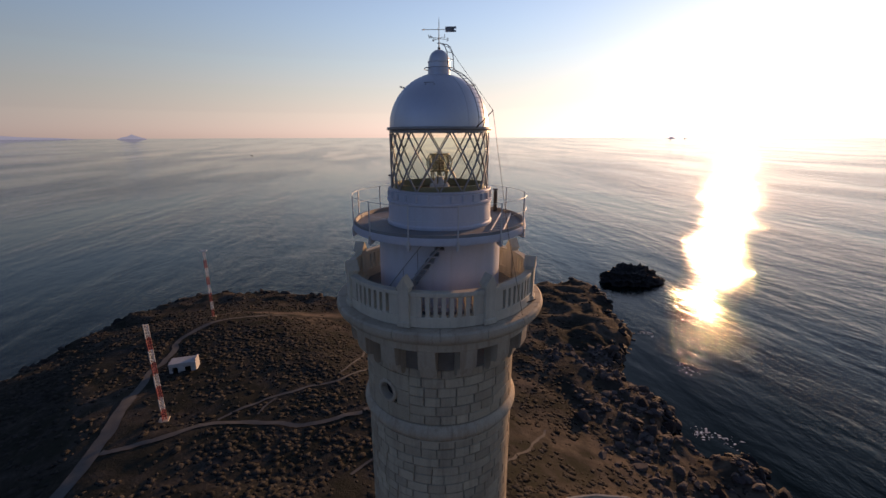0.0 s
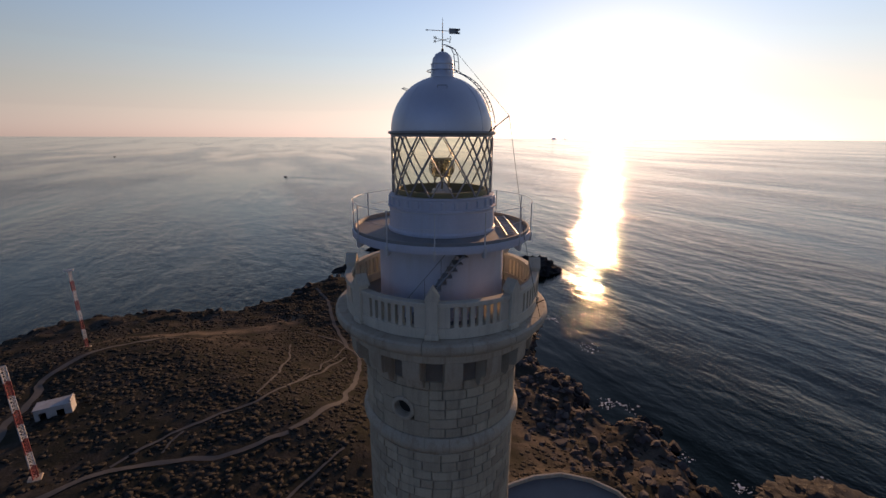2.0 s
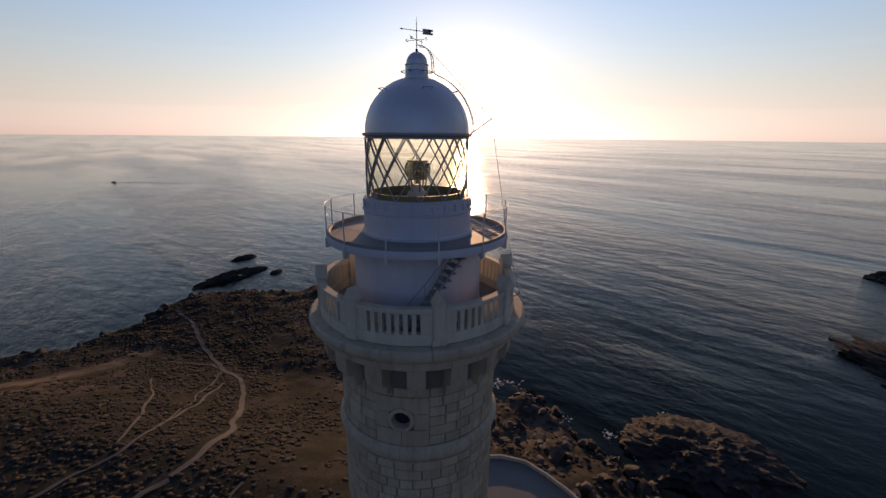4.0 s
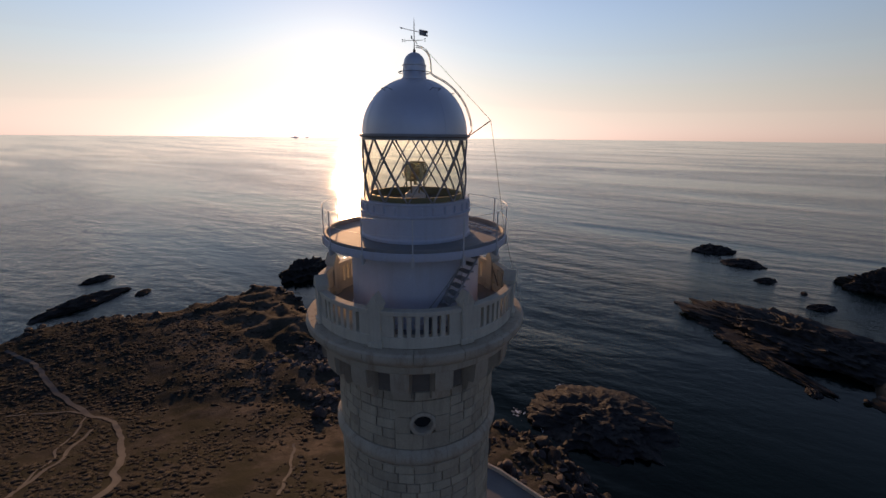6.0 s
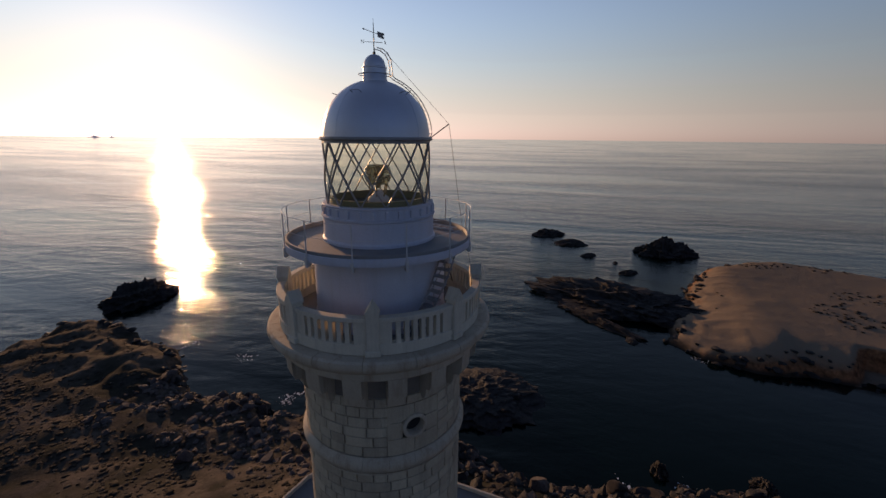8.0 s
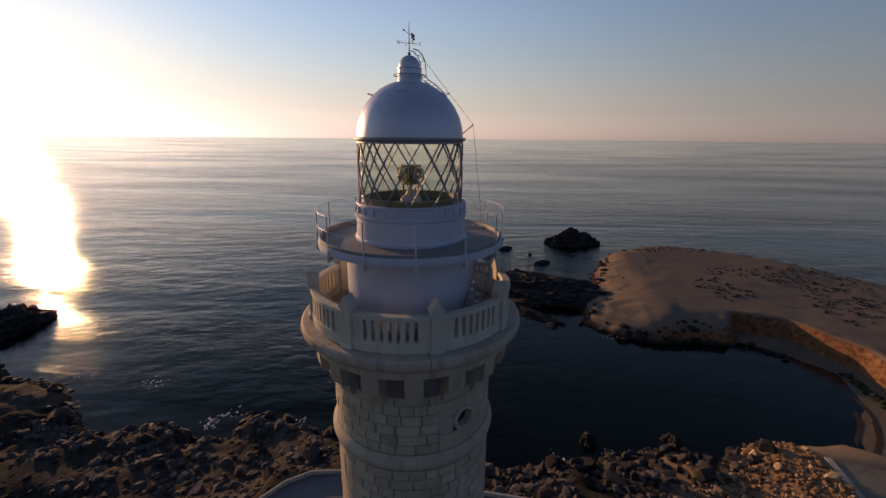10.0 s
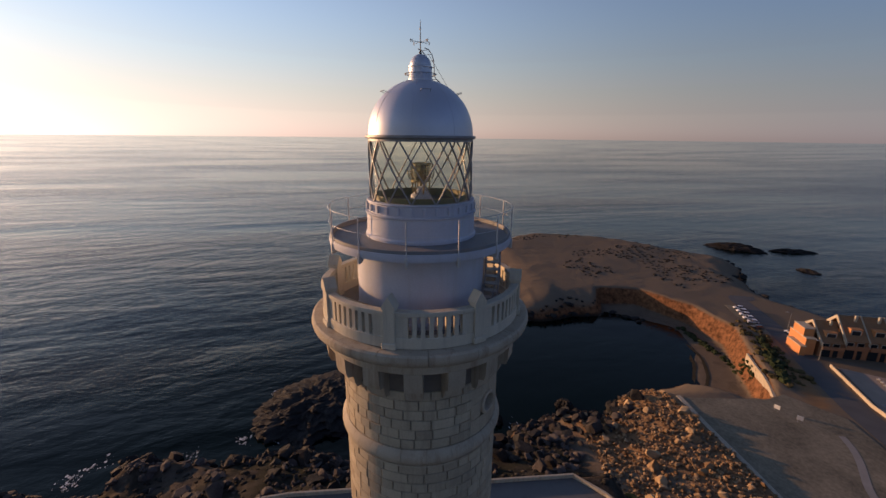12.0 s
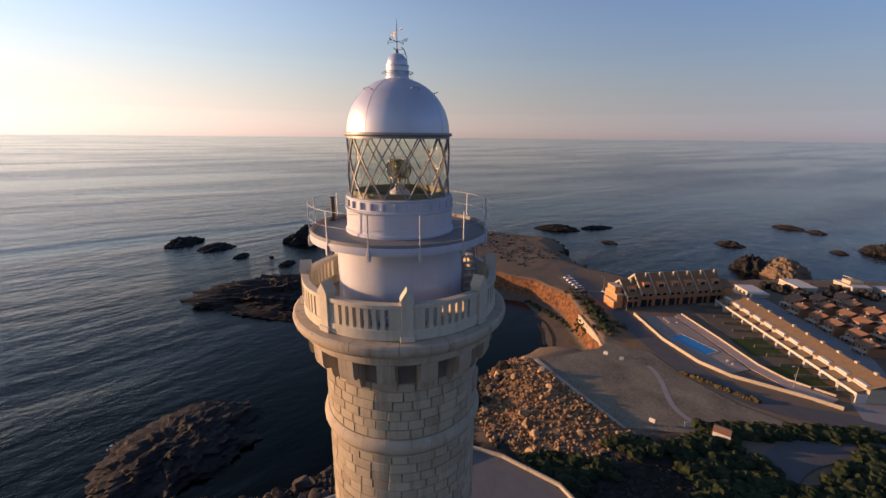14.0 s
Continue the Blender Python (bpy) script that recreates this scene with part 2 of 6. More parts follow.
def part(name, bm, material, parent, label="", at=None, sharp=35):
    """A mesh under a thing or part, given in the thing's own space; bm may be a finished mesh."""
    me = bm if isinstance(bm, bpy.types.Mesh) else mesh_of(name, bm, material, sharp)
    ob = new(name, me)
    ob.parent = parent
    if at is not None:
        ob.matrix_basis = at
    return tagged(ob, label=label)


def solo(name, bm, material, sharp=35, **tags):
    return tagged(new(name, mesh_of(name, bm, material, sharp)), **tags)


def lathe(bm, profile, seg=96, a0=0.0, a1=360.0):
    """Turns a profile of (radius, height) round z. A full turn closes on itself; less is capped."""
    full = abs(a1 - a0) >= 359.9
    n = seg if full else seg + 1
    rings = []
    for i in range(n):
        a = radians(a0 + (a1 - a0) * i / seg)
        rings.append([bm.verts.new((r * math.cos(a), r * math.sin(a), z)) for r, z in profile])
    for i in range(seg):
        p, q = rings[i], rings[(i + 1) % n]
        for j in range(len(profile) - 1):
            bm.faces.new((p[j], q[j], q[j + 1], p[j + 1]))
    if not full:
        for end in (rings[0], rings[-1]):
            bm.faces.new(end)
    return bm


def ring(bm, r0, r1, z0, z1, seg=96, a0=0.0, a1=360.0, bevel=0.0):
    """A solid ring (or an arc of it) from r0 to r1 and z0 to z1."""
    b = bevel
    prof = [(r0, z0), (r1 - b, z0), (r1, z0 + b), (r1, z1 - b), (r1 - b, z1), (r0, z1)] if b else [(r0, z0), (r1, z0), (r1, z1), (r0, z1)]
    lathe(bm, prof + [prof[0]] if abs(a1 - a0) >= 359.9 else prof, seg, a0, a1)
    if abs(a1 - a0) < 359.9:
        bmesh.ops.remove_doubles(bm, verts=bm.verts, dist=1e-5)
        loops = [e for e in bm.edges if e.is_boundary]
        if loops:
            bmesh.ops.holes_fill(bm, edges=loops)
    else:
        bmesh.ops.remove_doubles(bm, verts=bm.verts, dist=1e-5)
    return bm


def box(bm, x0, x1, y0, y1, z0, z1, bevel=0.0, m=None):
    made = bmesh.ops.create_cube(bm, size=1.0)["verts"]
    for v in made:
        v.co = Vector((x0 + (v.co.x + 0.5) * (x1 - x0), y0 + (v.co.y + 0.5) * (y1 - y0), z0 + (v.co.z + 0.5) * (z1 - z0)))
    if bevel:
        edges = list({e for v in made for e in v.link_edges})
        made = list({v for f in bmesh.ops.bevel(bm, geom=edges, offset=bevel, segments=1, affect="EDGES")["faces"] for v in f.verts})
    if m is not None:
        bmesh.ops.transform(bm, matrix=m, verts=made)
    return bm


def rod(bm, a, b, r, sides=8, r2=None):
    a, b = Vector(a), Vector(b)
    way = b - a
    made = bmesh.ops.create_cone(bm, cap_ends=True, segments=sides, radius1=r, radius2=r if r2 is None else r2, depth=way.length)["verts"]
    bmesh.ops.transform(bm, matrix=Matrix.Translation((a + b) / 2) @ way.to_track_quat("Z", "Y").to_matrix().to_4x4(), verts=made)
    return bm


def tube(bm, points, r, sides=6, closed=False):
    """A round bar along points."""
    points = [Vector(p) for p in points]
    rings, n = [], len(points)
    for i, p in enumerate(points):
        before, after = points[i - 1] if (i or closed) else p, points[(i + 1) % n] if (i < n - 1 or closed) else p
        way = (after - before).normalized()
        side = way.cross(Vector((0, 0, 1)))
        side = side.normalized() if side.length > 1e-3 else Vector((1, 0, 0))
        up = side.cross(way)
        rings.append([bm.verts.new(p + r * (math.cos(2 * math.pi * k / sides) * side + math.sin(2 * math.pi * k / sides) * up)) for k in range(sides)])
    for i in range(n if closed else n - 1):
        p, q = rings[i], rings[(i + 1) % n]
        for k in range(sides):
            bm.faces.new((p[k], p[(k + 1) % sides], q[(k + 1) % sides], q[k]))
    if not closed:
        bm.faces.new(rings[0])
        bm.faces.new(rings[-1])
    return bm


def az(a, r=1.0, z=0.0):
    """A place at compass-like bearing a round the tower, from its south side towards its west."""
    return Vector((-r * math.sin(radians(a)), -r * math.cos(radians(a)), z))


def turned(a, r=0.0, z=0.0):
    """A pose whose local +x looks outwards from the tower at bearing a."""
    p = az(a, r, z)
    return pose(p.x, p.y, p.z, 0, 0, -90 - a)


# ---- land ----
COAST_NORTH = [(-600, -150), (-420, -10), (-230, 40), (-170, 82), (-149, 107), (-151, 130), (-141, 164), (-131, 183), (-112, 189), (-84, 190), (-55, 184), (-38, 192), (-22, 212),
               (-8, 222), (4, 222), (17, 213), (30, 206), (43, 205), (60, 203), (76, 204), (84, 192), (86, 172), (80, 158), (82, 145), (77, 134), (68, 122), (62, 111), (68, 98), (70, 88), (64, 78), (70, 70),
               (82, 72), (79, 58), (77, 46), (80, 39), (77, 30), (73, 15), (71, 2), (72, -10)]
COAST_SOUTH = [(79, -28), (86, -42), (84, -56), (92, -68), (95, -84), (98, -97), (107, -101), (124, -113), (140, -116), (150, -108), (157, -97), (160, -80), (154, -62), (157, -46), (168, -34), (186, -38),
               (210, -48), (240, -52), (275, -62), (300, -88), (308, -112), (298, -145), (280, -170), (254, -192), (226, -214), (205, -210), (188, -194), (168, -186), (150, -182), (132, -188), (124, -205),
               (112, -232), (104, -248), (96, -262), (84, -285), (60, -320), (20, -345), (-60, -420), (-200, -520), (-600, -560)]
BEACH = [(150, -90), (172, -100), (168, -118), (146, -130), (124, -131), (104, -120.5), (90, -114), (80.5, -107.5), (82, -100), (92, -94), (110, -90), (130, -100)]
LOT = [(81.5, -80.6), (68, -79.6), (55, -79.2), (44, -79), (33, -95), (24, -110), (27, -119), (36, -116), (53, -116), (68, -119.5), (80, -112), (78, -105)]
COAST = np.array(COAST_NORTH + COAST_SOUTH, float)


def inside_distance(px, py, poly):
    """Distance to a polygon's edge: positive inside, negative outside."""
    best, inside = np.full(px.shape, 1e9), np.zeros(px.shape, bool)
    for (ax, ay), (bx, by) in zip(poly, np.roll(poly, -1, 0)):
        dx, dy = bx - ax, by - ay
        t = np.clip(((px - ax) * dx + (py - ay) * dy) / (dx * dx + dy * dy + 1e-9), 0, 1)
        best = np.minimum(best, np.hypot(px - ax - t * dx, py - ay - t * dy))
        crosses = ((ay > py) != (by > py)) & (px < (bx - ax) * (py - ay) / (by - ay + 1e-12) + ax)
        inside ^= crosses
    return np.where(inside, best, -best)


LATTICE = np.random.default_rng(7).random((256, 256))


def value_noise(x, y):
    xi, yi = np.floor(x).astype(int), np.floor(y).astype(int)
    fx, fy = x - xi, y - yi
    fx, fy = fx * fx * (3 - 2 * fx), fy * fy * (3 - 2 * fy)
    at = lambda a, b: LATTICE[a % 256, b % 256]
    return (at(xi, yi) * (1 - fx) + at(xi + 1, yi) * fx) * (1 - fy) + (at(xi, yi + 1) * (1 - fx) + at(xi + 1, yi + 1) * fx) * fy


def fractal(x, y, size, octaves=4, ridged=False):
    total, weight, norm = 0.0, 1.0, 0.0
    for k in range(octaves):
        v = value_noise(x / size + 17 * k, y / size + 31 * k)
        total, norm = total + weight * ((1 - abs(2 * v - 1)) if ridged else v), norm + weight
        size, weight = size * 0.5, weight * 0.52
    return total / norm


def smooth_step(v, lo, hi):
    t = np.clip((v - lo) / (hi - lo), 0, 1)
    return t * t * (3 - 2 * t)


def ground_height(x, y):
    """The land's height over the sea."""
    x, y = np.asarray(x, float), np.asarray(y, float)
    wob = 7 * (fractal(x, y, 26, 3) - 0.5)
    d = inside_distance(x + wob, y + 7 * (fractal(x + 300, y + 90, 26, 3) - 0.5), COAST)
    # a ridge from the tower's hill towards the masts
    along = np.clip(((x - 8) * -80 + (y - 0) * 92) / (80**2 + 92**2), 0, 1)
    off = np.hypot(x - 8 + 80 * along, y - 92 * along)
    hill = (25 - 6 * along) * np.exp(-(np.maximum(off - 24, 0) / 38) ** 1.6)
    south = smooth_step(-y, 45, 75)
    plateau = 5.0 + 4.5 * south + 2.0 * (fractal(x, y, 60, 2) - 0.5)
    inland = np.maximum(d, 0)
    land = plateau * (1 - np.exp(-inland / 5.0)) + np.maximum(hill - 3, 0) * (1 - np.exp(-inland / 24.0))
    east = smooth_step(x, 38, 55) * (1 - smooth_step(x, 105, 125)) * smooth_step(y, -60, -40)
    rocky = np.exp(-inland / 19) * smooth_step(d, 0, 3) + 0.10 + 0.45 * east * np.exp(-inland / 45)
    land = land + (rocky * (5.0 * fractal(x, y, 13, 5, True) - 2.6) + 0.9 * (fractal(x, y, 6, 4) - 0.5)) * (1 - south * np.where(x < 150, 0.5, 0.62))
    beach = inside_distance(x, y, np.array(BEACH, float))
    low = -0.35 + 0.06 * inland
    land = np.where(d > 0, land + (low - land) * smooth_step(beach, -2.5, 1.5), np.maximum(d * 0.5, -6) - 0.4)
    # levelled grounds: the terrace round the tower, the lot and the town
    flat = smooth_step(-np.maximum(np.abs(x - 2) - 36, np.abs(y) - 34), -8, 0)
    land = land + (26.0 - land) * flat * (d > 0)
    town = smooth_step(-y, 84, 100) * smooth_step(d, 4, 12) * (1 - smooth_step(beach, -14, -2)) * (1 - smooth_step(x, 150, 170))
    land = land + (9.0 - land) * town
    lot = smooth_step(inside_distance(x, y, np.array(LOT, float)), -3.0, 0.0)
    return land + (8.95 - land) * lot


def ground_mesh(name, x0, x1, y0, y1, step):
    xs, ys = np.arange(x0, x1 + 0.01, step), np.arange(y0, y1 + 0.01, step)
    gx, gy = np.meshgrid(xs, ys)
    gz = ground_height(gx, gy)
    me = bpy.data.meshes.new(name)
    n = len(xs)
    idx = np.arange(len(xs) * len(ys)).reshape(len(ys), n)
    quads = np.stack([idx[:-1, :-1], idx[:-1, 1:], idx[1:, 1:], idx[1:, :-1]], -1).reshape(-1, 4)
    zq = gz.ravel()[quads].max(1)
    quads = quads[zq > -4.0]
    me.from_pydata(np.stack([gx, gy, gz], -1).reshape(-1, 3), [], quads.tolist())
    me.polygons.foreach_set("use_smooth", np.ones(len(me.polygons), bool))
    me.update()
    return me, gx.ravel(), gy.ravel(), gz.ravel()


def land_material():
    def extra(nt, color):
        link = nt.links.new
        geo, up = node(nt, "NewGeometry"), node(nt, "SeparateXYZ")
        link(geo.outputs["Normal"], up.inputs[0])
        # scrub patches over dry soil
        patch = node(nt, "TexNoise", Scale=0.11, Detail=9.0, Roughness=0.74)
        link(geo.outputs["Position"], patch.inputs["Vector"])
        cover = node(nt, "ValToRGB")
        cover.color_ramp.elements[0].position, cover.color_ramp.elements[1].position = 0.36, 0.56
        link(patch.outputs["Fac"], cover.inputs["Fac"])
        bare = node(nt, "Attribute")
        bare.attribute_name = "bare"
        less = node(nt, "Math")
        less.operation, less.use_clamp = "SUBTRACT", True
        link(cover.outputs["Color"], less.inputs[0])
        link(bare.outputs["Fac"], less.inputs[1])
        earth = node(nt, "Mix")
        earth.data_type = "RGBA"
        earth.inputs[7].default_value = (0.215, 0.166, 0.115, 1)      # trodden tan earth
        worn = node(nt, "Math")
        worn.operation, worn.inputs[1].default_value = "MULTIPLY", 0.8
        link(bare.outputs["Fac"], worn.inputs[0])
        link(worn.outputs[0], earth.inputs[0])
        link(color, earth.inputs[6])
        rubbly, orange = node(nt, "Attribute"), node(nt, "Mix")        # orange broken ground below the lot
        rubbly.attribute_name, orange.data_type = "rubbly", "RGBA"
        link(rubbly.outputs["Fac"], orange.inputs[0])
        link(earth.outputs[2], orange.inputs[6])
        orange.inputs[7].default_value = (0.27, 0.155, 0.075, 1)
        scrub = node(nt, "Mix")
        scrub.data_type = "RGBA"
        link(less.outputs[0], scrub.inputs[0])
        link(orange.outputs[2], scrub.inputs[6])
        scrub.inputs[7].default_value = (0.025, 0.025, 0.018, 1)
        # bare rock on the steep faces
        steep = node(nt, "MapRange")
        steep.inputs["From Min"].default_value, steep.inputs["From Max"].default_value = 0.86, 0.66
        link(up.outputs["Z"], steep.inputs["Value"])
        streak = node(nt, "TexNoise", Scale=0.5, Detail=6.0, Roughness=0.7)
        link(geo.outputs["Position"], streak.inputs["Vector"])
        rock_color = node(nt, "ValToRGB")
        rock_color.color_ramp.elements[0].position, rock_color.color_ramp.elements[1].position = 0.35, 0.65
        rock_color.color_ramp.elements[0].color, rock_color.color_ramp.elements[1].color = (0.040, 0.029, 0.021, 1), (0.15, 0.100, 0.068, 1)
        link(streak.outputs["Fac"], rock_color.inputs["Fac"])
        ochre = node(nt, "Attribute")
        ochre.attribute_name = "ochre"
        warm = node(nt, "Mix")
        warm.data_type, warm.blend_type = "RGBA", "MULTIPLY"
        warm.inputs[7].default_value = (1.8, 1.28, 0.92, 1)
        link(ochre.outputs["Fac"], warm.inputs[0])
        link(rock_color.outputs["Color"], warm.inputs[6])
        rock = node(nt, "Mix")
        rock.data_type = "RGBA"
        link(steep.outputs[0], rock.inputs[0])
        link(scrub.outputs[2], rock.inputs[6])
        link(warm.outputs[2], rock.inputs[7])
        # wet dark rock at the waterline
        place, wet = node(nt, "SeparateXYZ"), node(nt, "MapRange")
        link(geo.outputs["Position"], place.inputs[0])
        wet.inputs["From Min"].default_value, wet.inputs["From Max"].default_value = 2.0, 0.6
        link(place.outputs["Z"], wet.inputs["Value"])
        dry = node(nt, "Math")
        dry.operation, dry.use_clamp = "SUBTRACT", True
        link(wet.outputs[0], dry.inputs[0])
        sand = node(nt, "Attribute")
        sand.attribute_name = "sand"
        link(sand.outputs["Fac"], dry.inputs[1])
        shore = node(nt, "Mix")
        shore.data_type = "RGBA"
        link(dry.outputs[0], shore.inputs[0])
        link(rock.outputs[2], shore.inputs[6])
        shore.inputs[7].default_value = (0.035, 0.028, 0.022, 1)
        return shore.outputs[2]
    return surface("headland_soil", (0.019, 0.0175, 0.016), (0.068, 0.060, 0.054), 0.40, 2.2, 0.95, bump=1.0, dist=0.35, contrast=0.13, extra=extra, spec=0.02)


LAND = land_material()
me, gx, gy, gz = ground_mesh("ground", -300, 330, -380, 240, 1.3)
bare = me.attributes.new("bare", "FLOAT", "POINT")
sand = me.attributes.new("sand", "FLOAT", "POINT")
ochre = me.attributes.new("ochre", "FLOAT", "POINT")
ochre.data.foreach_set("value", smooth_step(-gy, 40, 62).astype(np.float32))
prom = smooth_step(gx, 140, 165) * (1 - 0.55 * smooth_step(fractal(gx, gy, 30, 3), 0.52, 0.62))
north = 0.45 * np.exp(-((gx + 55) ** 2 / 500 + (gy - 138) ** 2 / 420)) * smooth_step(fractal(gx, gy, 12, 4), 0.40, 0.58) + 0.12 * smooth_step(fractal(gx + 90, gy, 34, 4), 0.47, 0.62) * (gy > 0) * (1 - smooth_step(gx, -50, -25)) + 0.36 * smooth_step(gx, 12, 30) * smooth_step(gy, 28, 45) * smooth_step(fractal(gx, gy, 14, 4), 0.30, 0.55)
ledge = np.full(gx.shape, 99.0)       # eroded tan shelf above the northern shore
for (ax, ay), (bx, by) in zip([(-98, 144), (-75, 140), (-52, 143), (-33, 152)], [(-75, 140), (-52, 143), (-33, 152), (-20, 170)]):
    along = np.clip(((gx - ax) * (bx - ax) + (gy - ay) * (by - ay)) / ((bx - ax) ** 2 + (by - ay) ** 2), 0, 1)
    ledge = np.minimum(ledge, np.hypot(gx - ax - along * (bx - ax), gy - ay - along * (by - ay)))
north = np.maximum(north, 0.6 * (1 - smooth_step(ledge, 1.5, 7.0)) * smooth_step(fractal(gx, gy, 10, 4), 0.32, 0.55))
townish = np.maximum(smooth_step(-gy, 80, 95), smooth_step(-gy, 38, 46) * smooth_step(gx, 34, 42))
beachy = smooth_step(inside_distance(gx, gy, np.array(BEACH, float)), -1, 3)
bare.data.foreach_set("value", np.clip(np.maximum(np.maximum(np.maximum(prom * (gy < 0), townish * (1 - 0.2 * beachy)), 0.8 * beachy), north), 0, 1).astype(np.float32))
sand.data.foreach_set("value", beachy.astype(np.float32))
rubbly = me.attributes.new("rubbly", "FLOAT", "POINT")
mound = np.full(gx.shape, 99.0)       # the earth bank between the road and the bay
for mx, my in ((100, -131.5), (96, -129.5), (91, -126.5), (87, -124.5), (83, -122.5), (79, -120.5), (75, -118.5)):
    mound = np.minimum(mound, np.hypot(gx - mx, gy - my))
bank = 0.9 * (1 - smooth_step(mound, 1.5, 4.5)) * smooth_step(fractal(gx, gy, 5, 3), 0.30, 0.50)
rubbly.data.foreach_set("value", np.maximum(bank, 0.85 * smooth_step(-gy, 42, 48) * (1 - smooth_step(-gy, 76, 80)) * smooth_step(gx, 38, 46) * (1 - smooth_step(gx, 96, 104)) * smooth_step(fractal(gx, gy, 9, 4), 0.25, 0.5)).astype(np.float32))
me.materials.append(LAND)
ground = tagged(new("ground", me), "dry rocky headland with low scrub above the sea", "ground", kind="structure")


def sea_mesh():
    me = bpy.data.meshes.new("water")
    radii = [0.0] + [12 * 1.075**k for k in range(84)]
    radii = [r for r in radii if r < 4950] + [4950]
    verts, faces, seg = [(60, 0, 0)], [], 96
    for r in radii[1:]:
        rise = 60.0 * max(0.0, (r - 2200) / 2750) ** 1.5
        verts += [(60 * (1 - r / 4950) + r * math.cos(2 * math.pi * k / seg), r * math.sin(2 * math.pi * k / seg), rise) for k in range(seg)]
    for k in range(seg):
        faces.append((0, 1 + k, 1 + (k + 1) % seg))
    for i in range(len(radii) - 2):
        a, b = 1 + i * seg, 1 + (i + 1) * seg
        faces += [(a + k, b + k, b + (k + 1) % seg, a + (k + 1) % seg) for k in range(seg)]
    me.from_pydata(verts, [], faces)
    me.polygons.foreach_set("use_smooth", np.ones(len(me.polygons), bool))
    me.materials.append(SEA)
    return me


tagged(new("water", sea_mesh()), "calm dark blue sea with fine ripples and swell", "sea", kind="structure")


# ---- lighthouse ----
BASE = 30.0
lighthouse = thing("lighthouse", 0, 0, BASE, label="pale stone lighthouse tower with silver dome and glazed lantern", category="lighthouse")
lighthouse.matrix_basis = pose(0, 0, 82 - 52 * 0.983) @ Matrix.Scale(0.983, 4)


def z(h):
    """Height over the sea, in the lighthouse's own space."""
    return h - BASE


def tower_part(name, bm, material, parent=None, label="", sharp=35):
    return part(name, bm, material, parent or lighthouse, label, sharp=sharp)


# shaft core, set back behind the blocks; open where the round window goes through
SHAFT = 3.52        # outer radius of the masonry at the top
bm = bmesh.new()
levels = [(4.62, 26), (4.40, 32), (SHAFT - 0.06, 62.0), (SHAFT - 0.06, 70.7), (SHAFT - 0.06, 72.0), (SHAFT - 0.06, 73.6), (0.5, 73.6)]
lathe(bm, [(r, z(h)) for r, h in levels], 128)
gone = [f for f in bm.faces if z(70.7) < f.calc_center_median().z < z(72.0) and (f.calc_center_median() - az(40, SHAFT - 0.06, z(71.35))).length < 0.62]
bmesh.ops.delete(bm, geom=gone, context="FACES")
core = tower_part("shaft", bm, MORTAR, label="stone tower shaft")

rng = random.Random(11)


def block_mesh(width, height, seed, r=SHAFT, depth=0.07):
    """One curved ashlar, centred on +x: hand-cut, with worn, slightly uneven edges."""
    pick = random.Random(seed)
    bm = bmesh.new()
    n, e = 3, 0.020
    a, g = radians(width / 2), 0.013 / r
    lean = [pick.uniform(-0.012, 0.012) for _ in range(8)]
    proud = pick.uniform(-0.012, 0.014)
    rows = []
    for rr, ins in ((r - depth, 0.0), (r - e + proud, 0.0), (r + proud, e)):
        for side, zz in ((0, ins + 0.012), (1, height - ins - 0.012)):
            row = []
            for i in range(n + 1):
                t = (a - g - ins / r) * (2 * i / n - 1) + (lean[side] / r if i in (0, n) else 0)
                row.append(bm.verts.new((rr * math.cos(t), rr * math.sin(t), zz + lean[4 * side + i] * (0.7 if ins else 0.4))))
            rows.append(row)
    lo0, hi0, lo1, hi1, lo2, hi2 = rows
    for i in range(n):
        for p, q in ((lo2, hi2), (lo1, lo2), (hi2, hi1), (lo0, lo1), (hi1, hi0)):
            bm.faces.new((p[i], p[i + 1], q[i + 1], q[i]))
    for i in (0, n):
        bm.faces.new((lo0[i], lo1[i], lo2[i], hi2[i], hi1[i], hi0[i]))
    return mesh_of("stone_block", bm, STONE)


